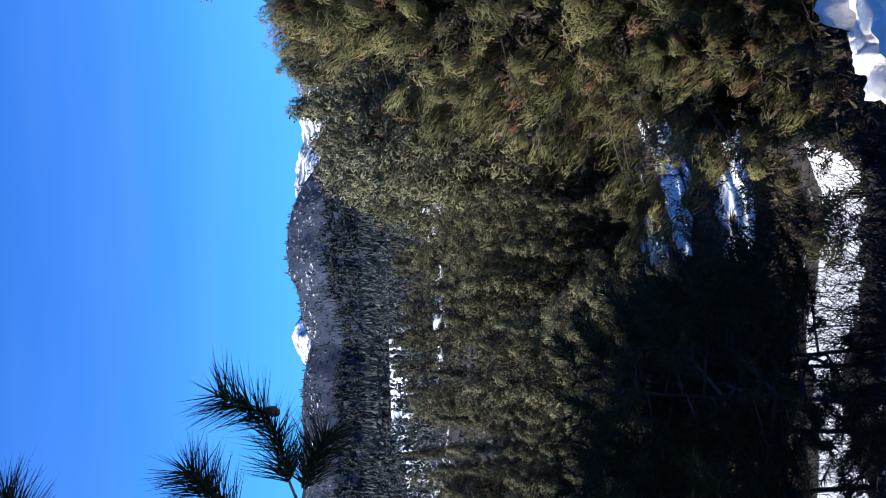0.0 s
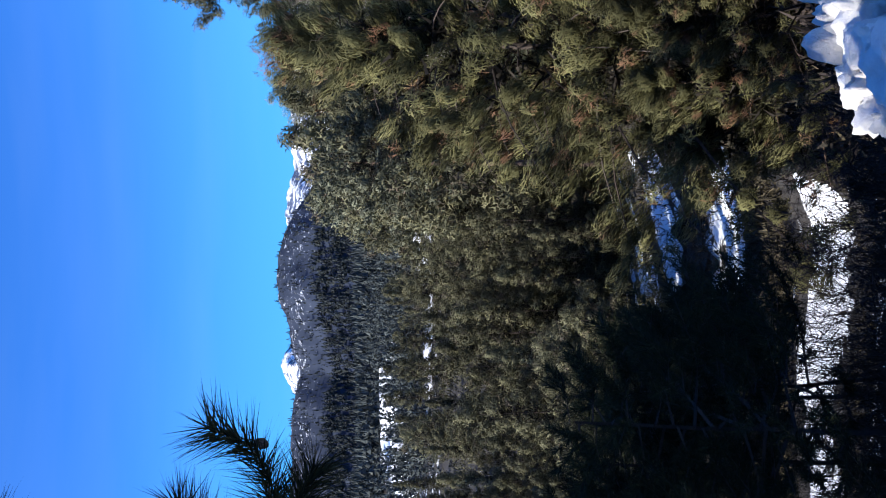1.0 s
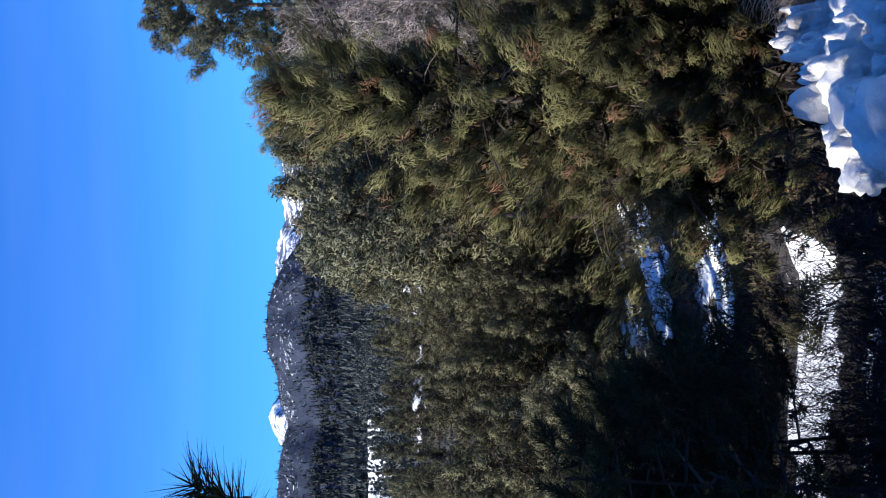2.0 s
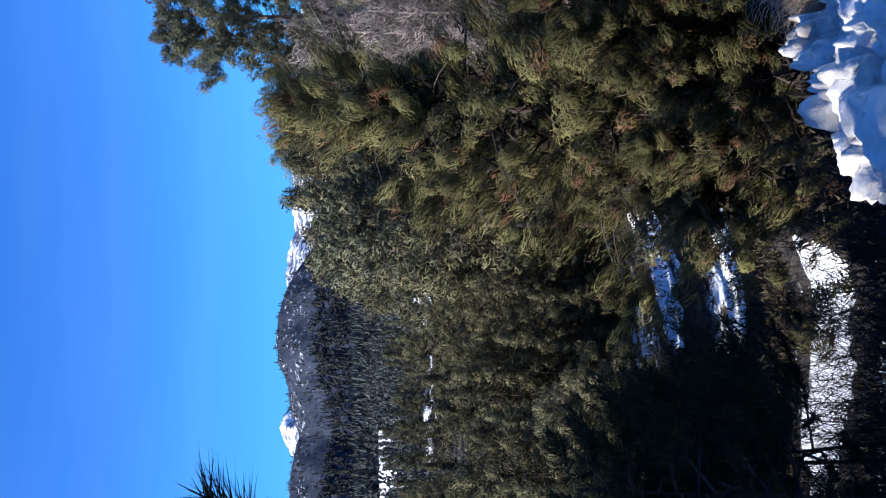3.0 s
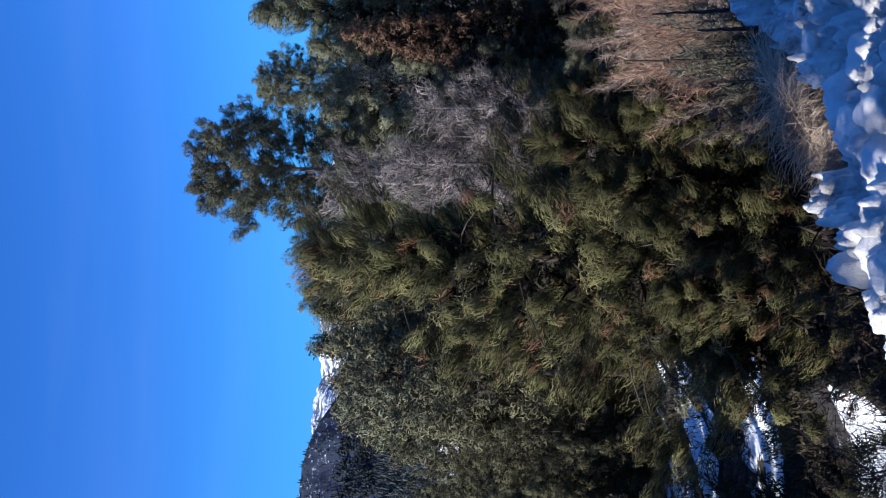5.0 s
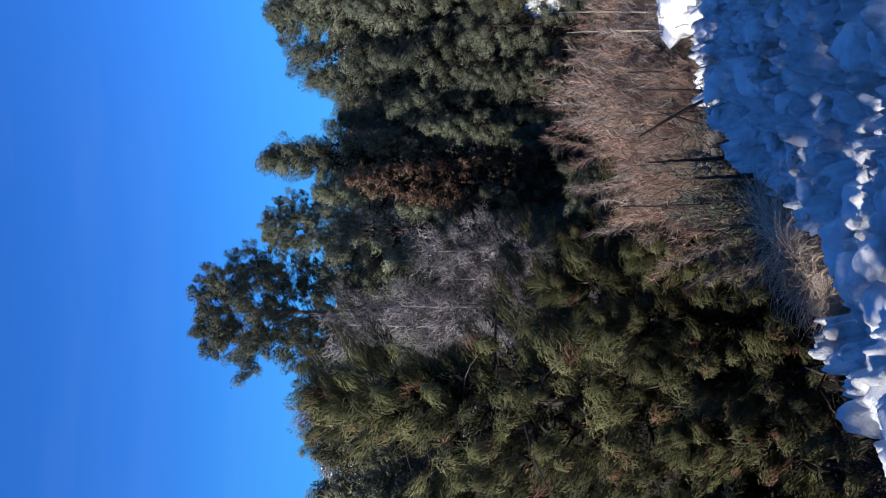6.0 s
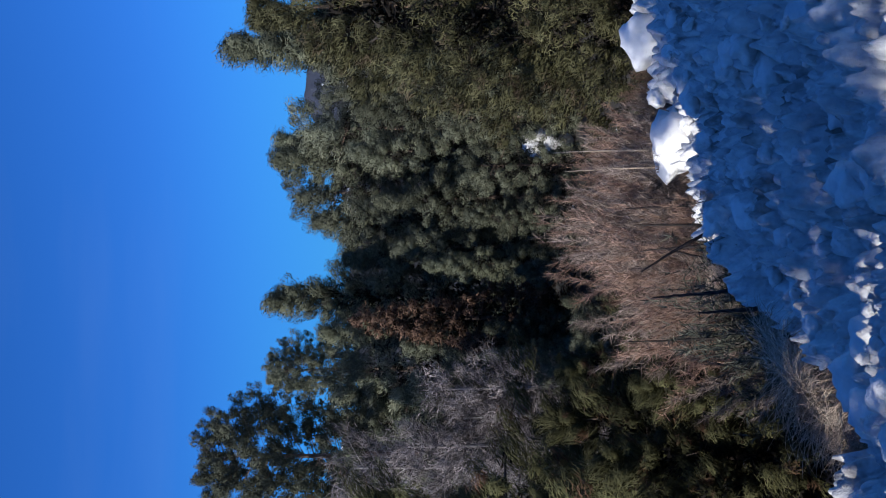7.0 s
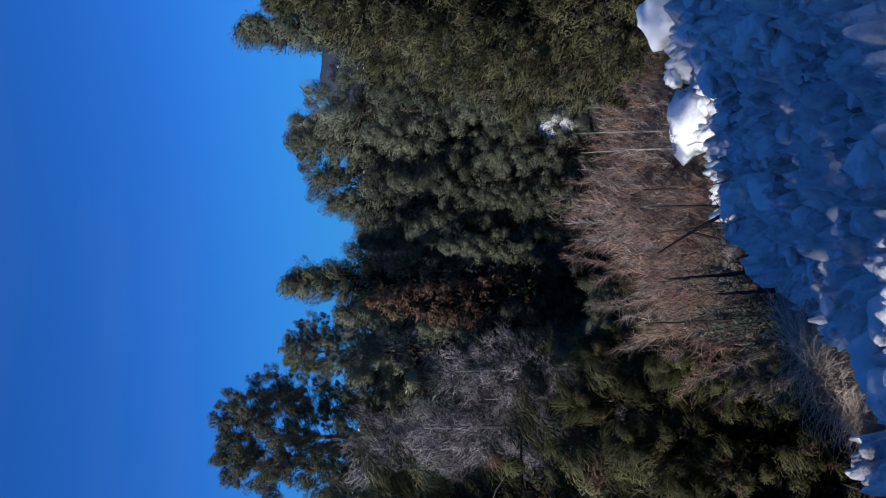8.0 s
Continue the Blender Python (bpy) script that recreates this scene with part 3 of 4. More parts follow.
def forest_tree(pool, az, d, size, sink=0.2):
    k = rng0.choice(pool)
    turn = rng0.uniform(0, 360)
    if k.name not in used:
        used.add(k.name)
        return put(k, az, d, turn, size, sink)
    return again(k, az, d, turn, size, sink)


# the wood on the right-hand slope: bearing, distance, elevation of the tip
for az, d, top in ((17, 62, 4.6), (18.6, 58, 5), (20.8, 64, 6), (23.1, 60, 9.1), (22, 74, 5.0), (25.3, 62, 4.6), (26.4, 68, 4.6), (27.7, 60, 6.3), (29.4, 70, 7.6), (31.5, 62, 8.6), (32.5, 66, 8.3),
                   (33.3, 60, 7.0), (26, 52, 1.5), (29, 50, 2.5), (32, 52, 4), (25, 46, -1), (34.5, 50, 3.6), (20, 50, 1), (17, 56, 1), (28, 44, -3), (31, 42, -3),
                   (34, 42, -2), (36.5, 44, 1), (21, 44, -4), (24.5, 40, -6), (15.5, 60, 4.6), (13.0, 64, 4.6), (11.5, 66, 4.4), (9.5, 68, 4.2), (36, 60, 5.5), (15.0, 47, 0.5), (16.6, 46, 0), (18.2, 45, -1.5), (13.6, 46, -1), (19.4, 43, -4.5), (18.6, 38, -7), (22.5, 34, -9.5), (21.0, 31, -11.5)):
    forest_tree(kinds, az, d, max(0.25, top_size(az, d, top, 18)))
forest_tree(kinds[2:3], 38.2, 44, top_size(38.2, 44, 11.1, 19))
forest_tree(kinds[2:3], 39.8, 47, top_size(39.8, 47, 9.4, 19))
# the far side of the valley
RISE = ((-25, 0.3), (-8, 0.3), (-5.4, 0.45), (-3.3, 0.8), (-2.4, 2.4), (-1.6, 4.0), (-0.8, 4.7), (1, 4.8), (1.8, 5.0), (4, 5.3), (5.6, 5.8), (9, 5.4), (14, 4.4))


def skyline(az):
    return float(np.interp(az, [r[0] for r in RISE], [r[1] for r in RISE]))


for i in range(120):
    d = 132 + 300 * rng0.random() ** 1.4
    az = rng0.uniform(-25, 13)
    size = min(rng0.uniform(0.7, 1.05), top_size(az, d, skyline(az) + rng0.uniform(-1.0, 0.1), 18))
    forest_tree(far_kinds, az, d, max(size, 0.35), 0.4)
# tall trees that stand out in front of them
for i in range(58):
    az = -25 + 23 * (i + rng0.random()) / 58
    d = (94, 106, 118)[i % 3] + rng0.uniform(-5, 5)
    forest_tree(far_kinds, az, d, rng0.uniform(0.55, 1.0), 0.4)
for i in range(30):
    az = -2.4 + 0.36 * i + rng0.uniform(-0.2, 0.2)
    d = rng0.uniform(92, 150)
    forest_tree(far_kinds, az, d, top_size(az, d, skyline(az) - (0, 2.0, 4.5)[i % 3] - rng0.uniform(0, 0.5), 18), 0.4)
for i in range(40):
    az = rng0.uniform(-25, 5)
    d = rng0.uniform(86, 104)
    forest_tree(far_kinds, az, d, rng0.uniform(0.18, 0.45), 0.3)
again(bare_stem, 1.1, 92, 40, top_size(1.1, 92, 3.6, 30), 0.4, label="tall open pine with dark bare limbs across the valley")
again(bare_stem, -0.6, 104, 150, top_size(-0.6, 104, 4.2, 30), 0.4, label="tall open pine with dark bare limbs across the valley")
for az, d, top in ((-9.6, 60, -14.6), (-8.4, 63, -15.0), (-7.6, 58, -17.0)):
    forest_tree(far_kinds, az, d, top_size(az, d, top, 18), 0.3)
# dark trees below in the hollow, which shade the snow along the stream
for i in range(12):
    az = -17 + 0.75 * i + rng0.uniform(-0.4, 0.4)
    d = rng0.uniform(64, 88)
    forest_tree(far_kinds, az, d, top_size(az, d, rng0.uniform(-11.0, -9.6), 18), 0.3)
for i in range(13):
    az = rng0.uniform(-13.5, -9.0)
    d = rng0.uniform(64, 94)
    forest_tree(far_kinds, az, d, max(0.25, top_size(az, d, rng0.uniform(-10.8, -8.8), 18)), 0.3)
for i in range(34):
    az = rng0.uniform(-25, -7.5)
    d = rng0.uniform(50, 100)
    top = float(np.interp(az, (-25, -16, -10, -7.5), (-8, -9.5, -11, -13))) + rng0.uniform(-3, 0)
    forest_tree(far_kinds, az, d, max(0.25, top_size(az, d, top, 18)), 0.3)
forest_tree(kinds[3:], 5.6, 190, top_size(5.6, 190, 6.6, 18), 0.4)
forest_tree(kinds[2:3], 4.9, 200, top_size(4.9, 200, 5.3, 18), 0.4)


def far_woods(name, label, count, seed, d0, d1, az0, az1, height):
    """Thousands of small conifers on the far slopes."""
    rng = np.random.default_rng(seed)
    out = []
    d = np.exp(rng.uniform(math.log(d0), math.log(d1), count))
    az = rng.uniform(az0, az1, count)
    for k in range(count):
        x, y = d[k] * math.sin(radians(az[k])), d[k] * math.cos(radians(az[k]))
        if noise.noise(Vector((x * 0.012, y * 0.006, 8.8))) > 0.15:
            continue
        h = height * rng.uniform(0.55, 1.1)
        out.append((x, y, land(x, y) - 0.3, h))
    ob = new(name, tri_mesh(name, small_trees(rng, np.array(out))))
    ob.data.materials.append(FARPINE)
    tagged(ob, label, "forest", kind="stuff")


def small_trees(rng, at):
    """Triangles of far conifers: four tiers of ragged foliage each."""
    tris = []
    for t, wide in ((0.22, 0.20), (0.45, 0.16), (0.68, 0.11), (0.88, 0.05)):
        for k in range(5):
            n = len(at)
            h = at[:, 3:4]
            a = rng.uniform(0, 2 * np.pi, n)
            outw = np.column_stack([np.cos(a), np.sin(a), np.zeros(n)])
            sid = np.column_stack([-np.sin(a), np.cos(a), np.zeros(n)])
            c = at[:, :3] + np.column_stack([np.zeros((n, 2)), at[:, 3] * (t + rng.uniform(-0.07, 0.07, n))])
            low = c + outw * h * wide * rng.uniform(0.7, 1.2, (n, 1)) - np.array([0, 0, 0.10]) * h
            wid = sid * h * wide * 0.75
            tris.append(np.stack([low - wid, low + wid, c + np.array([0, 0, 0.13]) * h], 1))
    return np.concatenate(tris)


far_woods("far_woods", "distant dark conifer forest on the valley slopes", 9000, 41, 560, 1500, -26, 14, 19)


def mid_woods(name, label, count, seed, d0, d1, az0, az1):
    """Conifers halfway up the far slopes, tier upon tier of foliage."""
    rng = np.random.default_rng(seed)
    d = rng.uniform(d0, d1, count)
    az = rng.uniform(az0, az1, count)
    at = []
    for k in range(count):
        x, y = d[k] * math.sin(radians(az[k])), d[k] * math.cos(radians(az[k]))
        if noise.noise(Vector((x * 0.012, y * 0.006, 8.8))) < 0.16:
            at.append((x, y, land(x, y), rng.uniform(8, 15)))
    at = np.array(at)
    up = np.tile([0, 0, 1.0], (len(at), 1))
    tris = []
    for t in (0.12, 0.28, 0.42, 0.55, 0.67, 0.78, 0.88, 0.97):
        pts = at[:, :3] + np.column_stack([rng.normal(0, 0.3, (len(at), 2)), at[:, 3] * t])
        tris.append(clumps(rng, pts, up, 9, 0.35 + 1.9 * (1 - t), 1.6, 0.6, 0.8, 0.5))
    ob = new(name, tri_mesh(name, *[np.concatenate(k) for k in zip(*tris)]))
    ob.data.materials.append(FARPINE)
    tagged(ob, label, "forest", kind="stuff")


mid_woods("slope_woods", "dark conifer forest on the middle of the valley slope", 2700, 45, 190, 640, -26, 12)


def undergrowth(name, label, count, seed, d0, d1, az0, az1, material, big=1.0):
    """Low bushes over the valley floor."""
    rng = np.random.default_rng(seed)
    pts = []
    for k in range(count):
        d, az = rng.uniform(d0, d1), rng.uniform(az0, az1)
        if 36 < d < 47 and az < 0.5 or (60 < d < 90 and -8 < az < -1 and k % 3):
            continue
        x, y = d * math.sin(radians(az)), d * math.cos(radians(az))
        pts.append((x, y, land(x, y) + 0.3))
    pts = np.array(pts)
    up = np.tile([0, 0, 1.0], (len(pts), 1))
    ob = new(name, tri_mesh(name, *clumps(rng, pts, up, 20, 0.85 * big, 0.65 * big, 0.13 * big, 1.2, 0.6)))
    ob.data.materials.append(material)
    tagged(ob, label, "undergrowth", kind="stuff")


undergrowth("valley_undergrowth", "dark brown-green bushes on the valley floor", 2400, 44, 47, 112, -24, 12, UNDERGROWTH)
undergrowth("clearing_undergrowth", "low brown bushes along the edge of the snowy flat", 420, 49, 47, 56, -24, 9, UNDERGROWTH, 0.8)
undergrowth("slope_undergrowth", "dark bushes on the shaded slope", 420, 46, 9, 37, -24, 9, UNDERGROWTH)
# the dark twig colour here paints the shade lying in the hollow
undergrowth("hollow_undergrowth", "twiggy bushes below the snow bank, their dark colour standing in for shade", 620, 52, 10, 46, -1, 12, TWIG_DARK, 1.1)
undergrowth("bushy_undergrowth", "olive-brown bushes at the foot of the valley slope", 1700, 48, 100, 230, -26, 8, VALLEYPINE, 1.6)
undergrowth("hillside_undergrowth", "olive bushes between the valley pines", 2300, 47, 108, 460, -26, 8, VALLEYPINE, 1.7)
rng_h = np.random.default_rng(43)
stands = []
for rows_h, count, low, high in ((hill_pts[6:24], 5200, 9, 19), (hill_pts[24:-1], 2600, 4, 9)):
    spots = rows_h.reshape(-1, 3)
    pick = spots[rng_h.integers(0, len(spots), count)] + np.column_stack([rng_h.uniform(-6, 6, (count, 2)), np.full(count, -1.0)])
    stands.append(np.column_stack([pick, rng_h.uniform(low, high, count)]))
hill_woods = new("hill_woods", tri_mesh("hill_woods", small_trees(rng_h, np.concatenate(stands))))
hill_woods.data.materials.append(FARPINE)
tagged(hill_woods, "sparse dark conifers along the far hill", "forest", kind="stuff")


# ---------------------------------------------------------------- dead trees and brush
def bare_tree(name, label, seed, h, base, reach, count, per, material, wood, blade, shape="round", group=""):
    return conifer(name, label, seed, h, base, reach, count, per, material, blade, rise=0.7, droop=0.15, shape=shape, fill=0.2, up=0.6, wood=wood, group=group, inner=False)


grey = bare_tree("bare_tree", "leafless grey tree with fine twigs", 51, 10, 1.2, 1.9, 50, 5.5, TWIG_GREY, BARK_GREY, (44, 0.34, 0.30, 0.018, 1.4, 1.0), group="leafless grey trees")
put(grey, 12.9, 44, 0, top_size(12.9, 44, 4.6, 10))
for az, d, top, turn in ((17.4, 41, -0.6, 80), (15.6, 41, -1.8, 200), (14.0, 42, 1.0, 310)):
    again(grey, az, d, turn, top_size(az, d, top, 10))
rust = conifer("dead_pine", "dead pine with rust-brown needles", 55, 18, 2, 3.8, 80, 4.5, RUST, (20, 0.40, 0.40, 0.10, 1.1), rise=0.35, droop=0.25, power=0.6, up=0.3)
put(rust, 21.6, 49, 0, top_size(21.6, 49, 4.2, 18))
again(rust, 20.2, 46, 90, top_size(20.2, 46, -2.0, 18))


def shrub(name, label, seed, h, spread, stems, twigs, material, blade, group):
    """A many-stemmed bare shrub: stems from one root, each with fine twigs."""
    rng = np.random.default_rng(seed)
    ob = thing(name, (0, 0, 0), label, "shrub", group)
    paths, p, ax = [], [], []
    for i in range(stems):
        a = rng.uniform(0, 2 * np.pi)
        out = spread * rng.uniform(0.1, 1) ** 0.7
        hh = h * rng.uniform(0.55, 1.05) * (1 - 0.3 * (out / spread) ** 2)
        s = np.linspace(0, 1, 6)
        path = np.column_stack([math.cos(a) * out * s ** 1.1, math.sin(a) * out * s ** 1.1, hh * s])
        path[1:, :2] += np.cumsum(rng.normal(0, 0.045 * h, (5, 2)), 0)
        paths.append(np.column_stack([path, 0.0075 * (1.15 - s) * h / 2.5]))
        q = 0.2 + 0.8 * rng.uniform(0, 1, twigs)
        pp = np.column_stack([np.interp(q, s, path[:, k]) for k in range(3)])
        p.append(pp)
        d = np.array([math.cos(a) * out, math.sin(a) * out, hh])
        ax.append(np.repeat(unit(d)[None], twigs, 0))
    mesh_part("stem", tri_mesh("stem", tubes(paths, 3)), material, ob)
    mesh_part("twig", tri_mesh("twig", needles(rng, np.concatenate(p), np.concatenate(ax), *blade)), material, ob)
    return ob


BRUSH = "bare brown shrubs behind the bank"
brush = shrub("brown_shrub", "leafless reddish-brown shrub behind the snow bank", 61, 3.0, 1.1, 70, 48, TWIG_BROWN, (8, 0.17, 0.007, 0.75, 0.12), BRUSH)
greyer = shrub("grey_shrub", "leafless grey-brown shrub behind the snow bank", 62, 3.0, 1.2, 60, 48, TWIG_TAN, (8, 0.17, 0.008, 0.75, 0.12), "grey-brown shrubs behind the bank")
first = True
for az, d, top, turn in ((33.8, 25, -12.2, 0), (31.5, 24, -10.6, 70), (29.5, 22.5, -9.2, 140), (27.6, 21.5, -7.6, 210), (26.0, 20, -7.4, 280), (24.3, 18, -9.6, 20), (30.6, 26, -10.0, 90),
                         (28.6, 24.5, -8.4, 160), (35.5, 26.5, -12.4, 230), (22.6, 15.5, -13.0, 310), (32.6, 22.5, -11.5, 40), (27.0, 18.2, -10, 100), (25.2, 15.6, -13.2, 170), (29.8, 20.5, -11, 15), (21.6, 13.5, -15.2, 250), (23.6, 16.5, -12.0, 200), (26.6, 19, -8.8, 55)):
    size = max(0.3, top_size(az, d, top, 3.0))
    put(brush, az, d, turn, size) if first else again(greyer if turn % 3 == 1 else brush, az, d, turn, size)
    first = False
put(greyer, 28.0, 19.6, 0, top_size(28.0, 19.6, -9.5, 3.0))


sage = shrub("sage_shrub", "low grey-green shrub behind the snow bank", 63, 3.0, 0.9, 60, 26, SAGE, (4, 0.17, 0.018, 1.1, 0.1), "grey-green shrubs")
first = True
for az, d, top, turn in ((22.9, 13.5, -14.0, 0), (21.8, 12.6, -15.0, 80), (20.8, 12.0, -16.6, 160), (19.6, 11.5, -18.0, 300), (20.9, 14.5, -15.0, 40)):
    size = max(0.3, top_size(az, d, top, 3.0))
    put(sage, az, d, turn, size) if first else again(sage, az, d, turn, size)
    first = False


def grass_clump(name, label, seed, h, count, fall, group):
    """Dry weed stalks, bent over by snow."""
    rng = np.random.default_rng(seed)
    paths = []
    for i in range(count):
        a = rng.normal(fall, 1.5)
        ln = h * rng.uniform(0.4, 1.2)
        bend = rng.uniform(0.8, 2.8)
        s = np.linspace(0, 1, 6)
        lean = 0.25 + bend * s
        step = ln / 5
        r = np.concatenate([[0], np.cumsum(np.sin(lean[1:]) * step)])
        z = np.concatenate([[0], np.cumsum(np.cos(lean[1:]) * step)])
        root = rng.normal(0, 0.16 * h, 2)
        paths.append(np.column_stack([root[0] + np.cos(a) * r, root[1] + np.sin(a) * r + (0.06 * h * np.sin(s * 5 + i)), z, 0.0042 * (1.2 - s)]))
    ob = new(name, tri_mesh(name, tubes(paths, 3)))
    ob.data.materials.append(STRAW)
    return tagged(ob, label, "dry grass", group)


STALKS = "dry weeds along the bank"
weeds = grass_clump("dry_weeds", "bent tan weed stalks at the edge of the snow", 71, 0.52, 240, 3.6, STALKS)
put(weeds, 17.6, 7.9, 0, 1.0, -0.2, z=-1.7)
for az, d, z, turn, size in ((19.2, 8.6, -1.85, 40, 1.1), (16.2, 7.7, -1.75, 300, 0.9), (18.4, 8.2, -1.8, 200, 0.9), (20.6, 9.6, -2.1, 100, 0.9), (15.0, 7.4, -1.75, 10, 0.7), (24.4, 12.9, -2.6, 20, 0.8), (31.0, 20.3, -3.5, 70, 1.2),
                             (15.5, 7.5, -2.0, 150, 0.8), (17.0, 7.4, -1.95, 260, 0.7), (18.5, 7.8, -2.0, 330, 0.8), (16.5, 8.3, -2.1, 60, 0.9), (14.4, 7.8, -2.05, 190, 0.7), (19.4, 8.1, -2.1, 120, 0.8), (13.2, 7.9, -2.1, 230, 0.7)):
    again(weeds, az, d, turn, size, z=z)


def stalk(name, label, points, r, material, category, group=""):
    """One bent stem through a few points."""
    pts = np.array([tuple(p) for p in points])
    t = np.linspace(0, len(pts) - 1, 14)
    c = np.column_stack([np.interp(t, range(len(pts)), pts[:, k]) for k in range(3)])
    c[1:-1] = (c[:-2] + 2 * c[1:-1] + c[2:]) / 4
    rng = np.random.default_rng(len(name) + int(abs(pts[0][0]) * 1000) % 997)
    c[1:] += rng.normal(0, 0.004, (13, 3))
    root = c[0].copy()
    ob = new(name, tri_mesh(name, tubes([np.column_stack([c - root, r * (1.15 - np.linspace(0, 0.8, 14))])], 6)))
    ob.location = root
    ob.data.materials.append(material)
    return tagged(ob, label, category, group)


for top, foot, d in (((31.95, -8.3), (32.0, -14.0), 19.2), ((30.8, -9.0), (30.95, -14.4), 19.0)):
    stalk("sapling", "thin pale tan sapling behind the snow", [place(*foot, d), place((top[0] + foot[0]) / 2 + 0.05, (top[1] + foot[1]) / 2, d), place(*top, d)], 0.022, STRAW, "sapling", "pale saplings")
for pts, d, r in ((((28.6, -17.2), (28.5, -12.6)), 17, 0.014), (((27.4, -17.4), (27.5, -13.0)), 16, 0.02), (((28.6, -20), (26.2, -15.8), (24.7, -13.4)), 14, 0.022), (((23.6, -19.6), (23.2, -14.0)), 12, 0.012),
                  (((26.2, -17.6), (25.9, -13.4)), 15.5, 0.012), (((25.0, -18.5), (26.2, -14.4)), 14.5, 0.012), (((22.5, -20), (22.3, -16.6)), 10.5, 0.012), (((20.6, -21), (20.4, -12.5)), 14, 0.012)):
    stalk("dead_sapling", "thin dark dead sapling beside the snow bank", [place(a, e, d) for a, e in pts], min(r * 2.1, 0.03), TWIG_DARK, "sapling", "dark dead saplings")


# ---------------------------------------------------------------- the shaded pines close to the camera
def bristles(rng, base, axis, count, length, width, splay):
    """Straight separate needles standing off a twig at an even slant."""
    n = len(base) * count
    b = np.repeat(base, count, 0) + rng.normal(0, 0.006, (n, 3))
    a = np.repeat(unit(axis), count, 0)
    out = unit(np.cross(a, rng.normal(size=(n, 3))))
    t = np.clip(rng.normal(splay, 0.2, (n, 1)), 0.1, 1.4)
    d = a * np.cos(t) + out * np.sin(t)
    side = unit(np.cross(d, rng.normal(size=(n, 3)))) * width * 0.5
    return np.stack([b - side, b + side, b + d * length * rng.uniform(0.75, 1.1, (n, 1))], 1)


def pine_bough(rng, c, per_m, blade):
    """A bough along the path c: its wood, and needle fans along its outer part."""
    c = np.asarray(c, float)
    ln = np.linalg.norm(np.diff(c, axis=0), axis=1).sum()
    t = np.linspace(0, len(c) - 1, 12)
    p = np.column_stack([np.interp(t, range(len(c)), c[:, k]) for k in range(3)])
    p[1:-1] = (p[:-2] + 2 * p[1:-1] + p[2:]) / 4
    wood = np.column_stack([p, np.linspace(1, 0.4, 12) * 0.012 * max(0.6, ln)])
    m = int(per_m * ln)
    q = 1 - 0.7 * np.linspace(0, 1, m)
    s = np.linspace(0, 1, 12)
    b = np.column_stack([np.interp(q, s, p[:, k]) for k in range(3)])
    d = unit(np.gradient(p, axis=0))
    ax = np.column_stack([np.interp(q, s, d[:, k]) for k in range(3)])
    return wood, bristles(rng, b, ax, *blade)


def near_pine(name, label, seed, h, base, reach, count, blade):
    rng = np.random.default_rng(seed)
    tree = thing(name, (0, 0, 0), label, "tree")
    path = trunk_path(rng, h, 0.035, 0.09)
    woods, leaves = [path], []
    for i in range(count):
        t = (i + rng.uniform(0, 1)) / count
        z = base + (h - base) * t
        a = i * 2.4 + rng.normal(0, 0.3)
        ln = reach * (0.25 + 0.75 * (1 - t) ** 0.7) * rng.uniform(0.7, 1.1)
        hor = np.array([math.cos(a), math.sin(a), 0])
        o = np.array([np.interp(z, path[:, 2], path[:, 0]), np.interp(z, path[:, 2], path[:, 1]), z])
        c = [o, o + hor * ln * 0.5 + (0, 0, 0.05 * ln), o + hor * ln + (0, 0, 0.28 * ln)]
        w, n = pine_bough(rng, c, 26, blade)
        woods.append(w)
        leaves.append(n)
        for k in range(5):
            f = rng.uniform(0.35, 0.95)
            o2 = o + hor * ln * f + np.array([0, 0, 0.08 * ln * f])
            side = np.array([-hor[1], hor[0], 0]) * rng.choice([-1, 1])
            l2 = ln * (0.45 - 0.25 * f) + 0.15
            w, n = pine_bough(rng, [o2, o2 + (hor * 0.5 + side * 0.6) * l2 * 0.5, o2 + (hor * 0.7 + side * 0.7 + np.array([0, 0, 0.5])) * l2], 26, blade)
            woods.append(w)
            leaves.append(n)
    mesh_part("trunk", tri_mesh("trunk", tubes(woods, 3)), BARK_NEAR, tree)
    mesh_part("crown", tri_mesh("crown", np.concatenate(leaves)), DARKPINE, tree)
    return tree


young = near_pine("young_pine", "young long-needled pine in deep shade", 81, 6.0, 3.3, 2.5, 30, (6, 0.2, 0.011, 0.7))
put(young, -16.5, 8.0, 0, top_size(-16.5, 8.0, -11.0, 6.0))
for az, d, top, turn in ((-12.5, 10.5, -15.0, 90), (-21, 10, -10.5, 200), (-24, 7.0, -12, 150), (-14.0, 14, -12.8, 30), (-18, 14, -11.5, 260)):
    again(young, az, d, turn, max(0.4, top_size(az, d, top, 6.0)))

# the pine whose branch hangs into the view
over = thing("leaning_pine", tuple(place(-52, -22, 5.6)), "tall pine with a long-needled branch reaching out in shade", "tree")
base = np.array(over.location)
rng9 = np.random.default_rng(9)
tr = trunk_path(rng9, 17, 0.2)
woods = [tr]
leaves = []
fans = (14, 0.22, 0.0075, 0.88)


def reach_out(points, per=70, fan=fans):
    w, n = pine_bough(rng9, [np.array(p) - base for p in points], per, fan)
    woods.append(w)
    leaves.append(n)


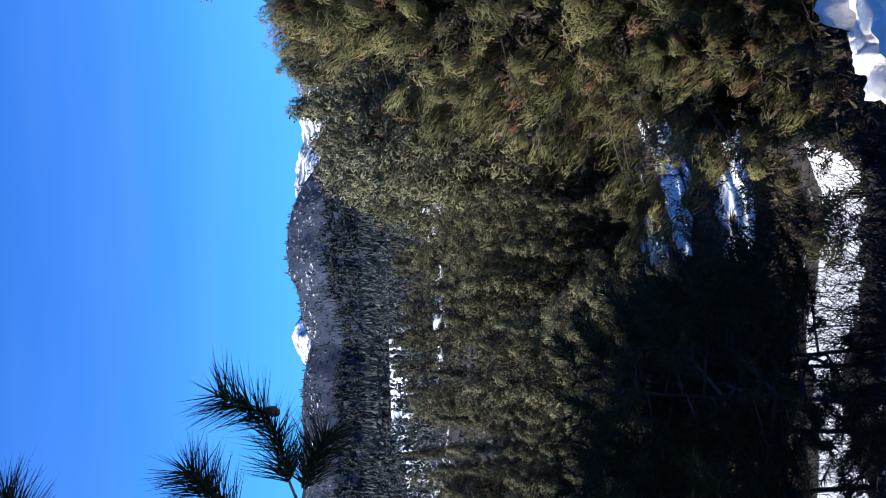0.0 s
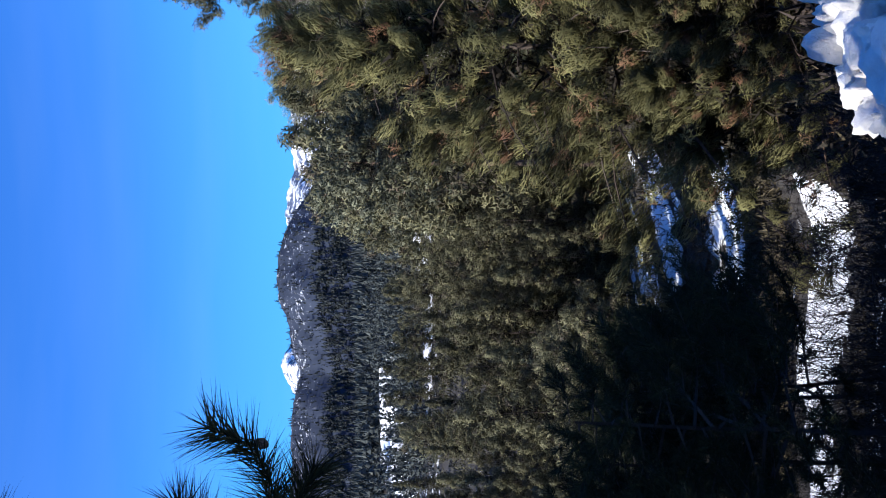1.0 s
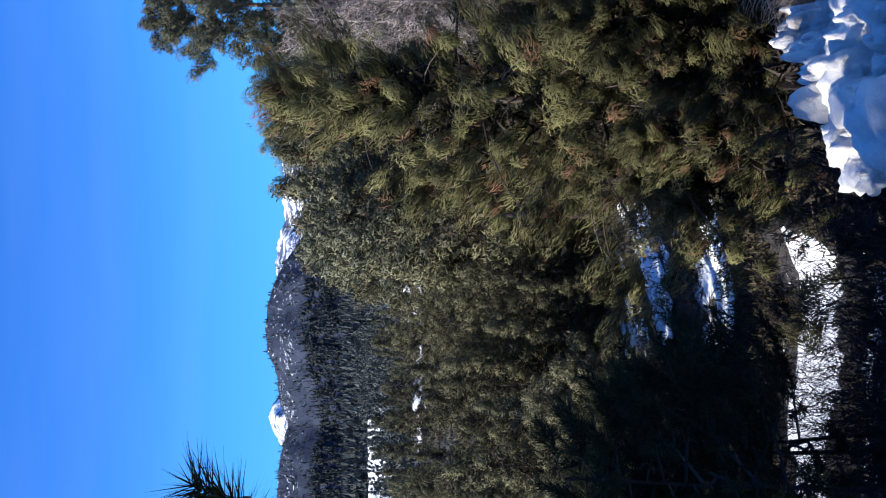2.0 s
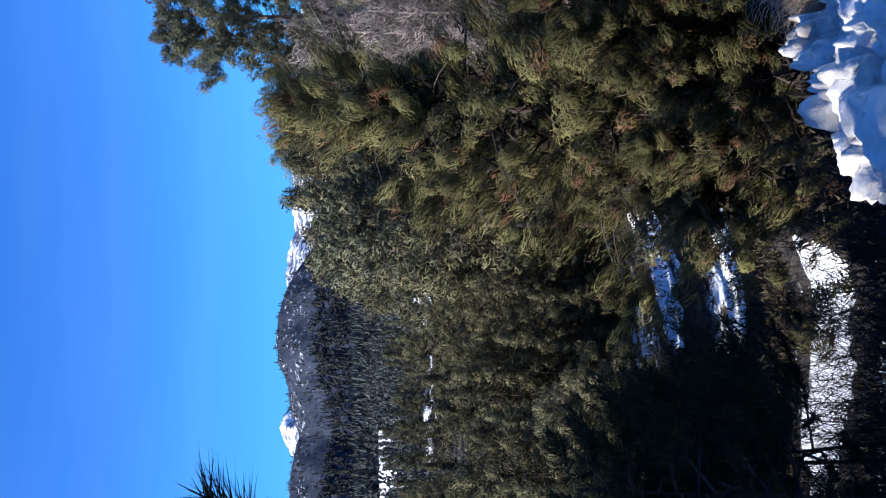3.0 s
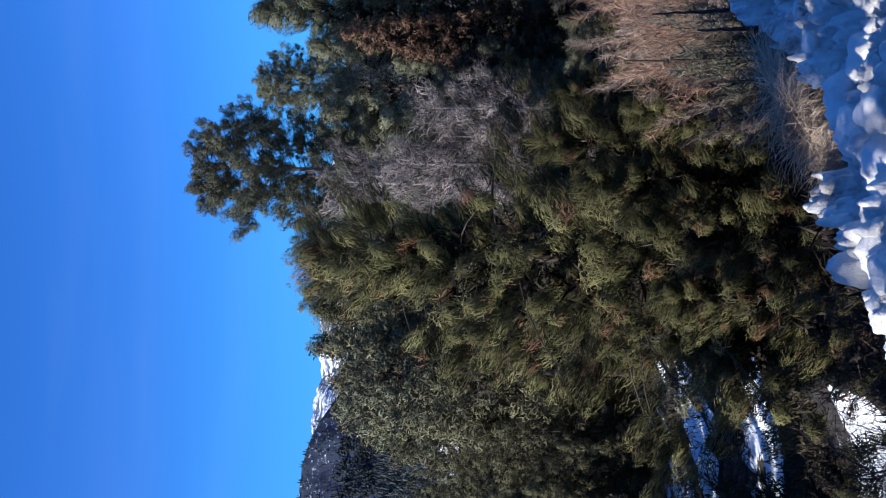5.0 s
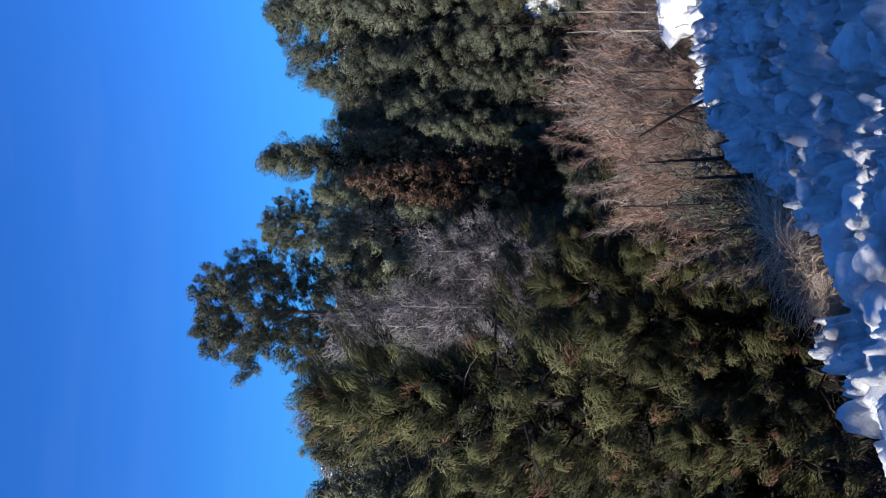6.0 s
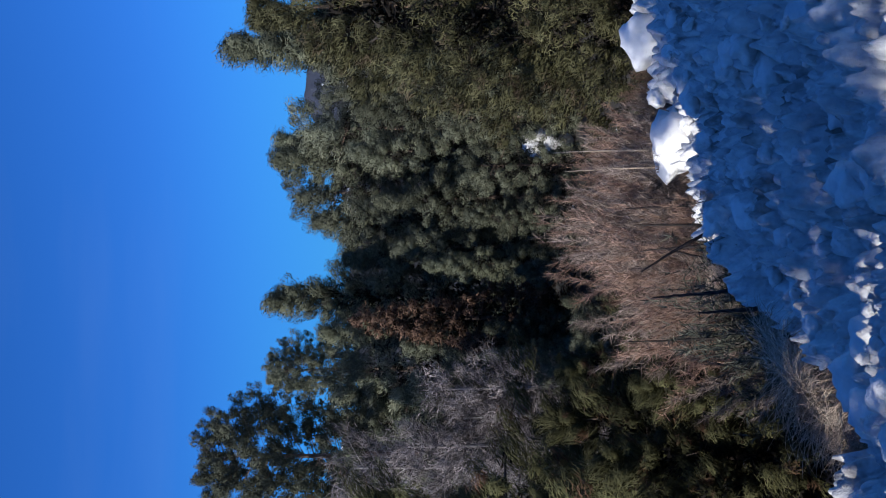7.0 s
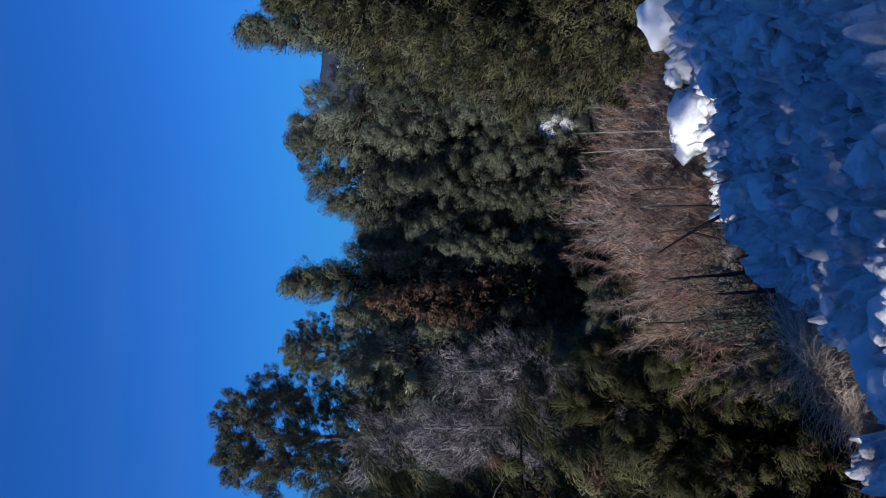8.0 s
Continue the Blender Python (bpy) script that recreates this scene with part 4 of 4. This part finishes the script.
D = 3.9
root = place(-50, 2, 4.6)
fork = place(-21.8, 5.9, D)
woods.append(np.array([[*(np.array(root) - base), 0.03], [*(np.array(place(-36, 2.0, 4.2)) - base), 0.026], [*(np.array(fork) - base), 0.02]]))
reach_out([fork, place(-20.0, 6.7, D), place(-16.4, 7.8, D), place(-15.0, 10.6, D)], 46)
reach_out([fork, place(-19.6, 5.6, D), place(-17.6, 4.5, D)], 60)
reach_out([place(-23, 8.6, D), place(-21.2, 10.6, D), place(-19.5, 12.3, D)], 60)
reach_out([place(-24, 20.6, D), place(-22.0, 21.2, D), place(-20.9, 22.0, D)], 60)
woods.append(np.array([[*(np.array(root) - base), 0.02], [*(np.array(place(-24, 20.6, D)) - base), 0.012]]))
woods.append(np.array([[*(np.array(fork) - base), 0.016], [*(np.array(place(-23, 8.6, D)) - base), 0.012]]))
# crown out of view, its height and reach set to dapple the bank
limbs, p, a = crown_points(rng9, tr, 17, 3.0, 2.2, 62, 0.4, 0.2, 16, 0.3, 0.4)
mesh_part("trunk", tri_mesh("trunk", np.concatenate([tubes(woods, 6), tubes(limbs, 4)])), BARK, over)
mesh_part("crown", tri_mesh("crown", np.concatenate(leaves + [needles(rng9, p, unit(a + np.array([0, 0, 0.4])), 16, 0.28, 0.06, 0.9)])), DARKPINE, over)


def pine_cone(bm_seed, at, r):
    bm = bmesh.new()
    bmesh.ops.create_icosphere(bm, subdivisions=3, radius=r)
    for v in bm.verts:
        a = math.atan2(v.co.y, v.co.x)
        k = 1 + 0.16 * math.sin(6 * a + 40 * v.co.z / r * 0.5) * math.cos(v.co.z / r * 9)
        v.co.x *= 0.8 * k
        v.co.y *= 0.8 * k
        v.co.z *= 1.25
    me = bpy.data.meshes.new("cone")
    bm.to_mesh(me)
    bm.free()
    ob = mesh_part("cone", me, BARK_NEAR, over, "pine cone with shade put into its dark colour")
    ob.location = Vector(at) - Vector(base)
    ob.rotation_euler = (0.4, 0.5, 0)


pine_cone(1, place(-16.0, 7.6, D), 0.026)

# unseen pines added on the left to keep the bank and the hollow in shade
rng_edge = random.Random(17)
for x, y, top in ((-10.4, 0.9, 10.5), (-10, -2.5, 14), (-13, 5.9, 11.2), (-10, 3.05, 8.6), (-13, 7.6, 7.5), (-9, 8.5, 3.5), (-9, 11, 3), (-10, 13.5, 3), (-8, 7, 3.5), (-13, 9.5, 8),
                  (-18, 24, 5), (-18, 28, 1), (-14, 19, 5), (-13.1, 5.6, 11.8), (-14, 15.5, 3), (-9, -5, 14), (-11, -4, 15), (-19, 5.2, 11.0), (-19, 7.5, 10), (-17, 6.5, 9.5),
                  (-19, 2.7, 13.8), (-20.5, 2.6, 14.8), (-22, 17, 6), (-24, 21, 6), (-27, 24, 8), (-30, 22, 12)):
    az, d = math.degrees(math.atan2(x, y)), math.hypot(x, y)
    again(far_kinds[2], az, d, rng_edge.uniform(0, 360), (top - land(x, y)) / 18, label="unseen pine added on the left to cast shade")

for x, y, top in ((-12, 2.2, 16.5), (-16, 1.4, 21), (-13.5, 3.4, 21.0), (-8, 0.2, 16), (-17, 4.0, 24)):
    spot = (math.degrees(math.atan2(x, y)), math.hypot(x, y), rng_edge.uniform(0, 360), (top - land(x, y)) / 30)
    put(bare_stem, *spot) if x == -12 else again(bare_stem, *spot)

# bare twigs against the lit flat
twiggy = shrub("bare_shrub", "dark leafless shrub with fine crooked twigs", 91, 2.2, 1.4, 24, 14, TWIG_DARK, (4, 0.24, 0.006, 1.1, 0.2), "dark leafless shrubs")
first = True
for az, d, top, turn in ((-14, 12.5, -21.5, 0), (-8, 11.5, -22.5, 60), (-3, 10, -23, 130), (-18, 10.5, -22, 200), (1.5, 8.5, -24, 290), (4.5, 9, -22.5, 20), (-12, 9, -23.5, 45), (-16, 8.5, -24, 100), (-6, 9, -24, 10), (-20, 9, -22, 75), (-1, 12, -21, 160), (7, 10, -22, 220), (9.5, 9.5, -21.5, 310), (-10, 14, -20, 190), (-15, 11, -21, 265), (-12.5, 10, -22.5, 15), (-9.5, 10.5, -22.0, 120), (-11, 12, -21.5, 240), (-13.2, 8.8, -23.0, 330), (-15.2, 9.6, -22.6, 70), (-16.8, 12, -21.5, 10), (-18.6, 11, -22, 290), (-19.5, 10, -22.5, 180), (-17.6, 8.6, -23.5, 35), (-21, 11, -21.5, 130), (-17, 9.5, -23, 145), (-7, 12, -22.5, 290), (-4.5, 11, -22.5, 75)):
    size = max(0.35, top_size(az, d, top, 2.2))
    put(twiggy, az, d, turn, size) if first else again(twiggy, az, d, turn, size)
    first = False


# ---------------------------------------------------------------- snow blocks
def snow_block(name, label, seed, r, flat=0.8, group=""):
    bm = bmesh.new()
    bmesh.ops.create_icosphere(bm, subdivisions=3, radius=1.0)
    off = Vector((seed * 3.7, seed * 1.3, seed * 2.1))
    for v in bm.verts:
        n = v.co.normalized()
        k = 0.85 + 0.30 * noise.noise(n * 1.1 + off) + 0.5 * (0.5 - noise.voronoi(n * 1.6 + off)[0][0]) + 0.13 * noise.noise(n * 3.3 + off) + 0.10 * noise.noise(n * 7 + off)
        v.co = Vector((n.x * k, n.y * k, n.z * k * flat)) * r
    for f in bm.faces:
        f.smooth = True
    me = bpy.data.meshes.new(name)
    bm.to_mesh(me)
    bm.free()
    me.materials.append(BLOCK_SNOW)
    return tagged(new(name, me), label, "snow block", group)


def on_bank(az, d, sink=0.0):
    x, y = d * math.sin(radians(az)), d * math.cos(radians(az))
    return x, y, bank_z(x, y) - sink


big = snow_block("snow_boulder", "large white block of snow on the bank", 3, 0.68, 0.75)
big.matrix_basis = pose(*on_bank(32.4, 17.0), 0, 0, 20) @ Matrix.Translation((0, 0, 0.34))
# added block in place of a patch of snowy ground between the trees
rock = snow_block("snow_patch_block", "added snow block standing in for a snow patch among the pines", 6, 0.95, 1.4)
rock.matrix_basis = pose(47 * math.sin(radians(32.2)), 47 * math.cos(radians(32.2)), land(47 * math.sin(radians(32.2)), 47 * math.cos(radians(32.2))) + 1.5, 0, 0, 50)
chunk_kinds = [snow_block("snow_chunk", "rounded chunk of ploughed snow", 10 + k, 0.5, 0.6 + 0.06 * k, "snow chunks on the bank") for k in range(5)]
firsts = set()
for i in range(296):
    az = rng0.uniform(-4, 46) if i < 120 else rng0.uniform(19, 44)
    e = float(np.interp(az, EDGE_AZ, EDGE_D))
    d = 3.2 + (e - 3.2 - 3.0 * smooth(31, 35, az)) * rng0.random() ** 0.8
    size = (0.10 + 0.38 * rng0.random() ** 4) * (0.6 + d / 18)
    k = rng0.randrange(5)
    m = pose(*on_bank(az, d, -0.12 * size), rng0.uniform(-25, 25), rng0.uniform(-25, 25), rng0.uniform(0, 360))
    if k in firsts:
        o = copy_thing(chunk_kinds[k], m)
    else:
        o = chunk_kinds[k]
        o.matrix_basis = m
        firsts.add(k)
    o.scale = (size * rng0.uniform(0.8, 1.25), size, size)
for az, d, size in ((38.8, 19.6, 1.5), (35.2, 18.4, 0.5), (27.2, 15.6, 0.55), (24.0, 11.8, 0.5), (12.5, 5.6, 0.45), (9.0, 5.0, 0.4), (6.5, 4.4, 0.45), (10.8, 4.6, 0.5), (16.5, 6.0, 0.6), (14.6, 5.3, 0.5), (18.5, 6.4, 0.5), (7.6, 4.7, 0.35)):
    o = copy_thing(chunk_kinds[rng0.randrange(5)], pose(*on_bank(az, d, 0), 0, 0, rng0.uniform(0, 360)))
    o.scale = (size, size * 0.9, size)
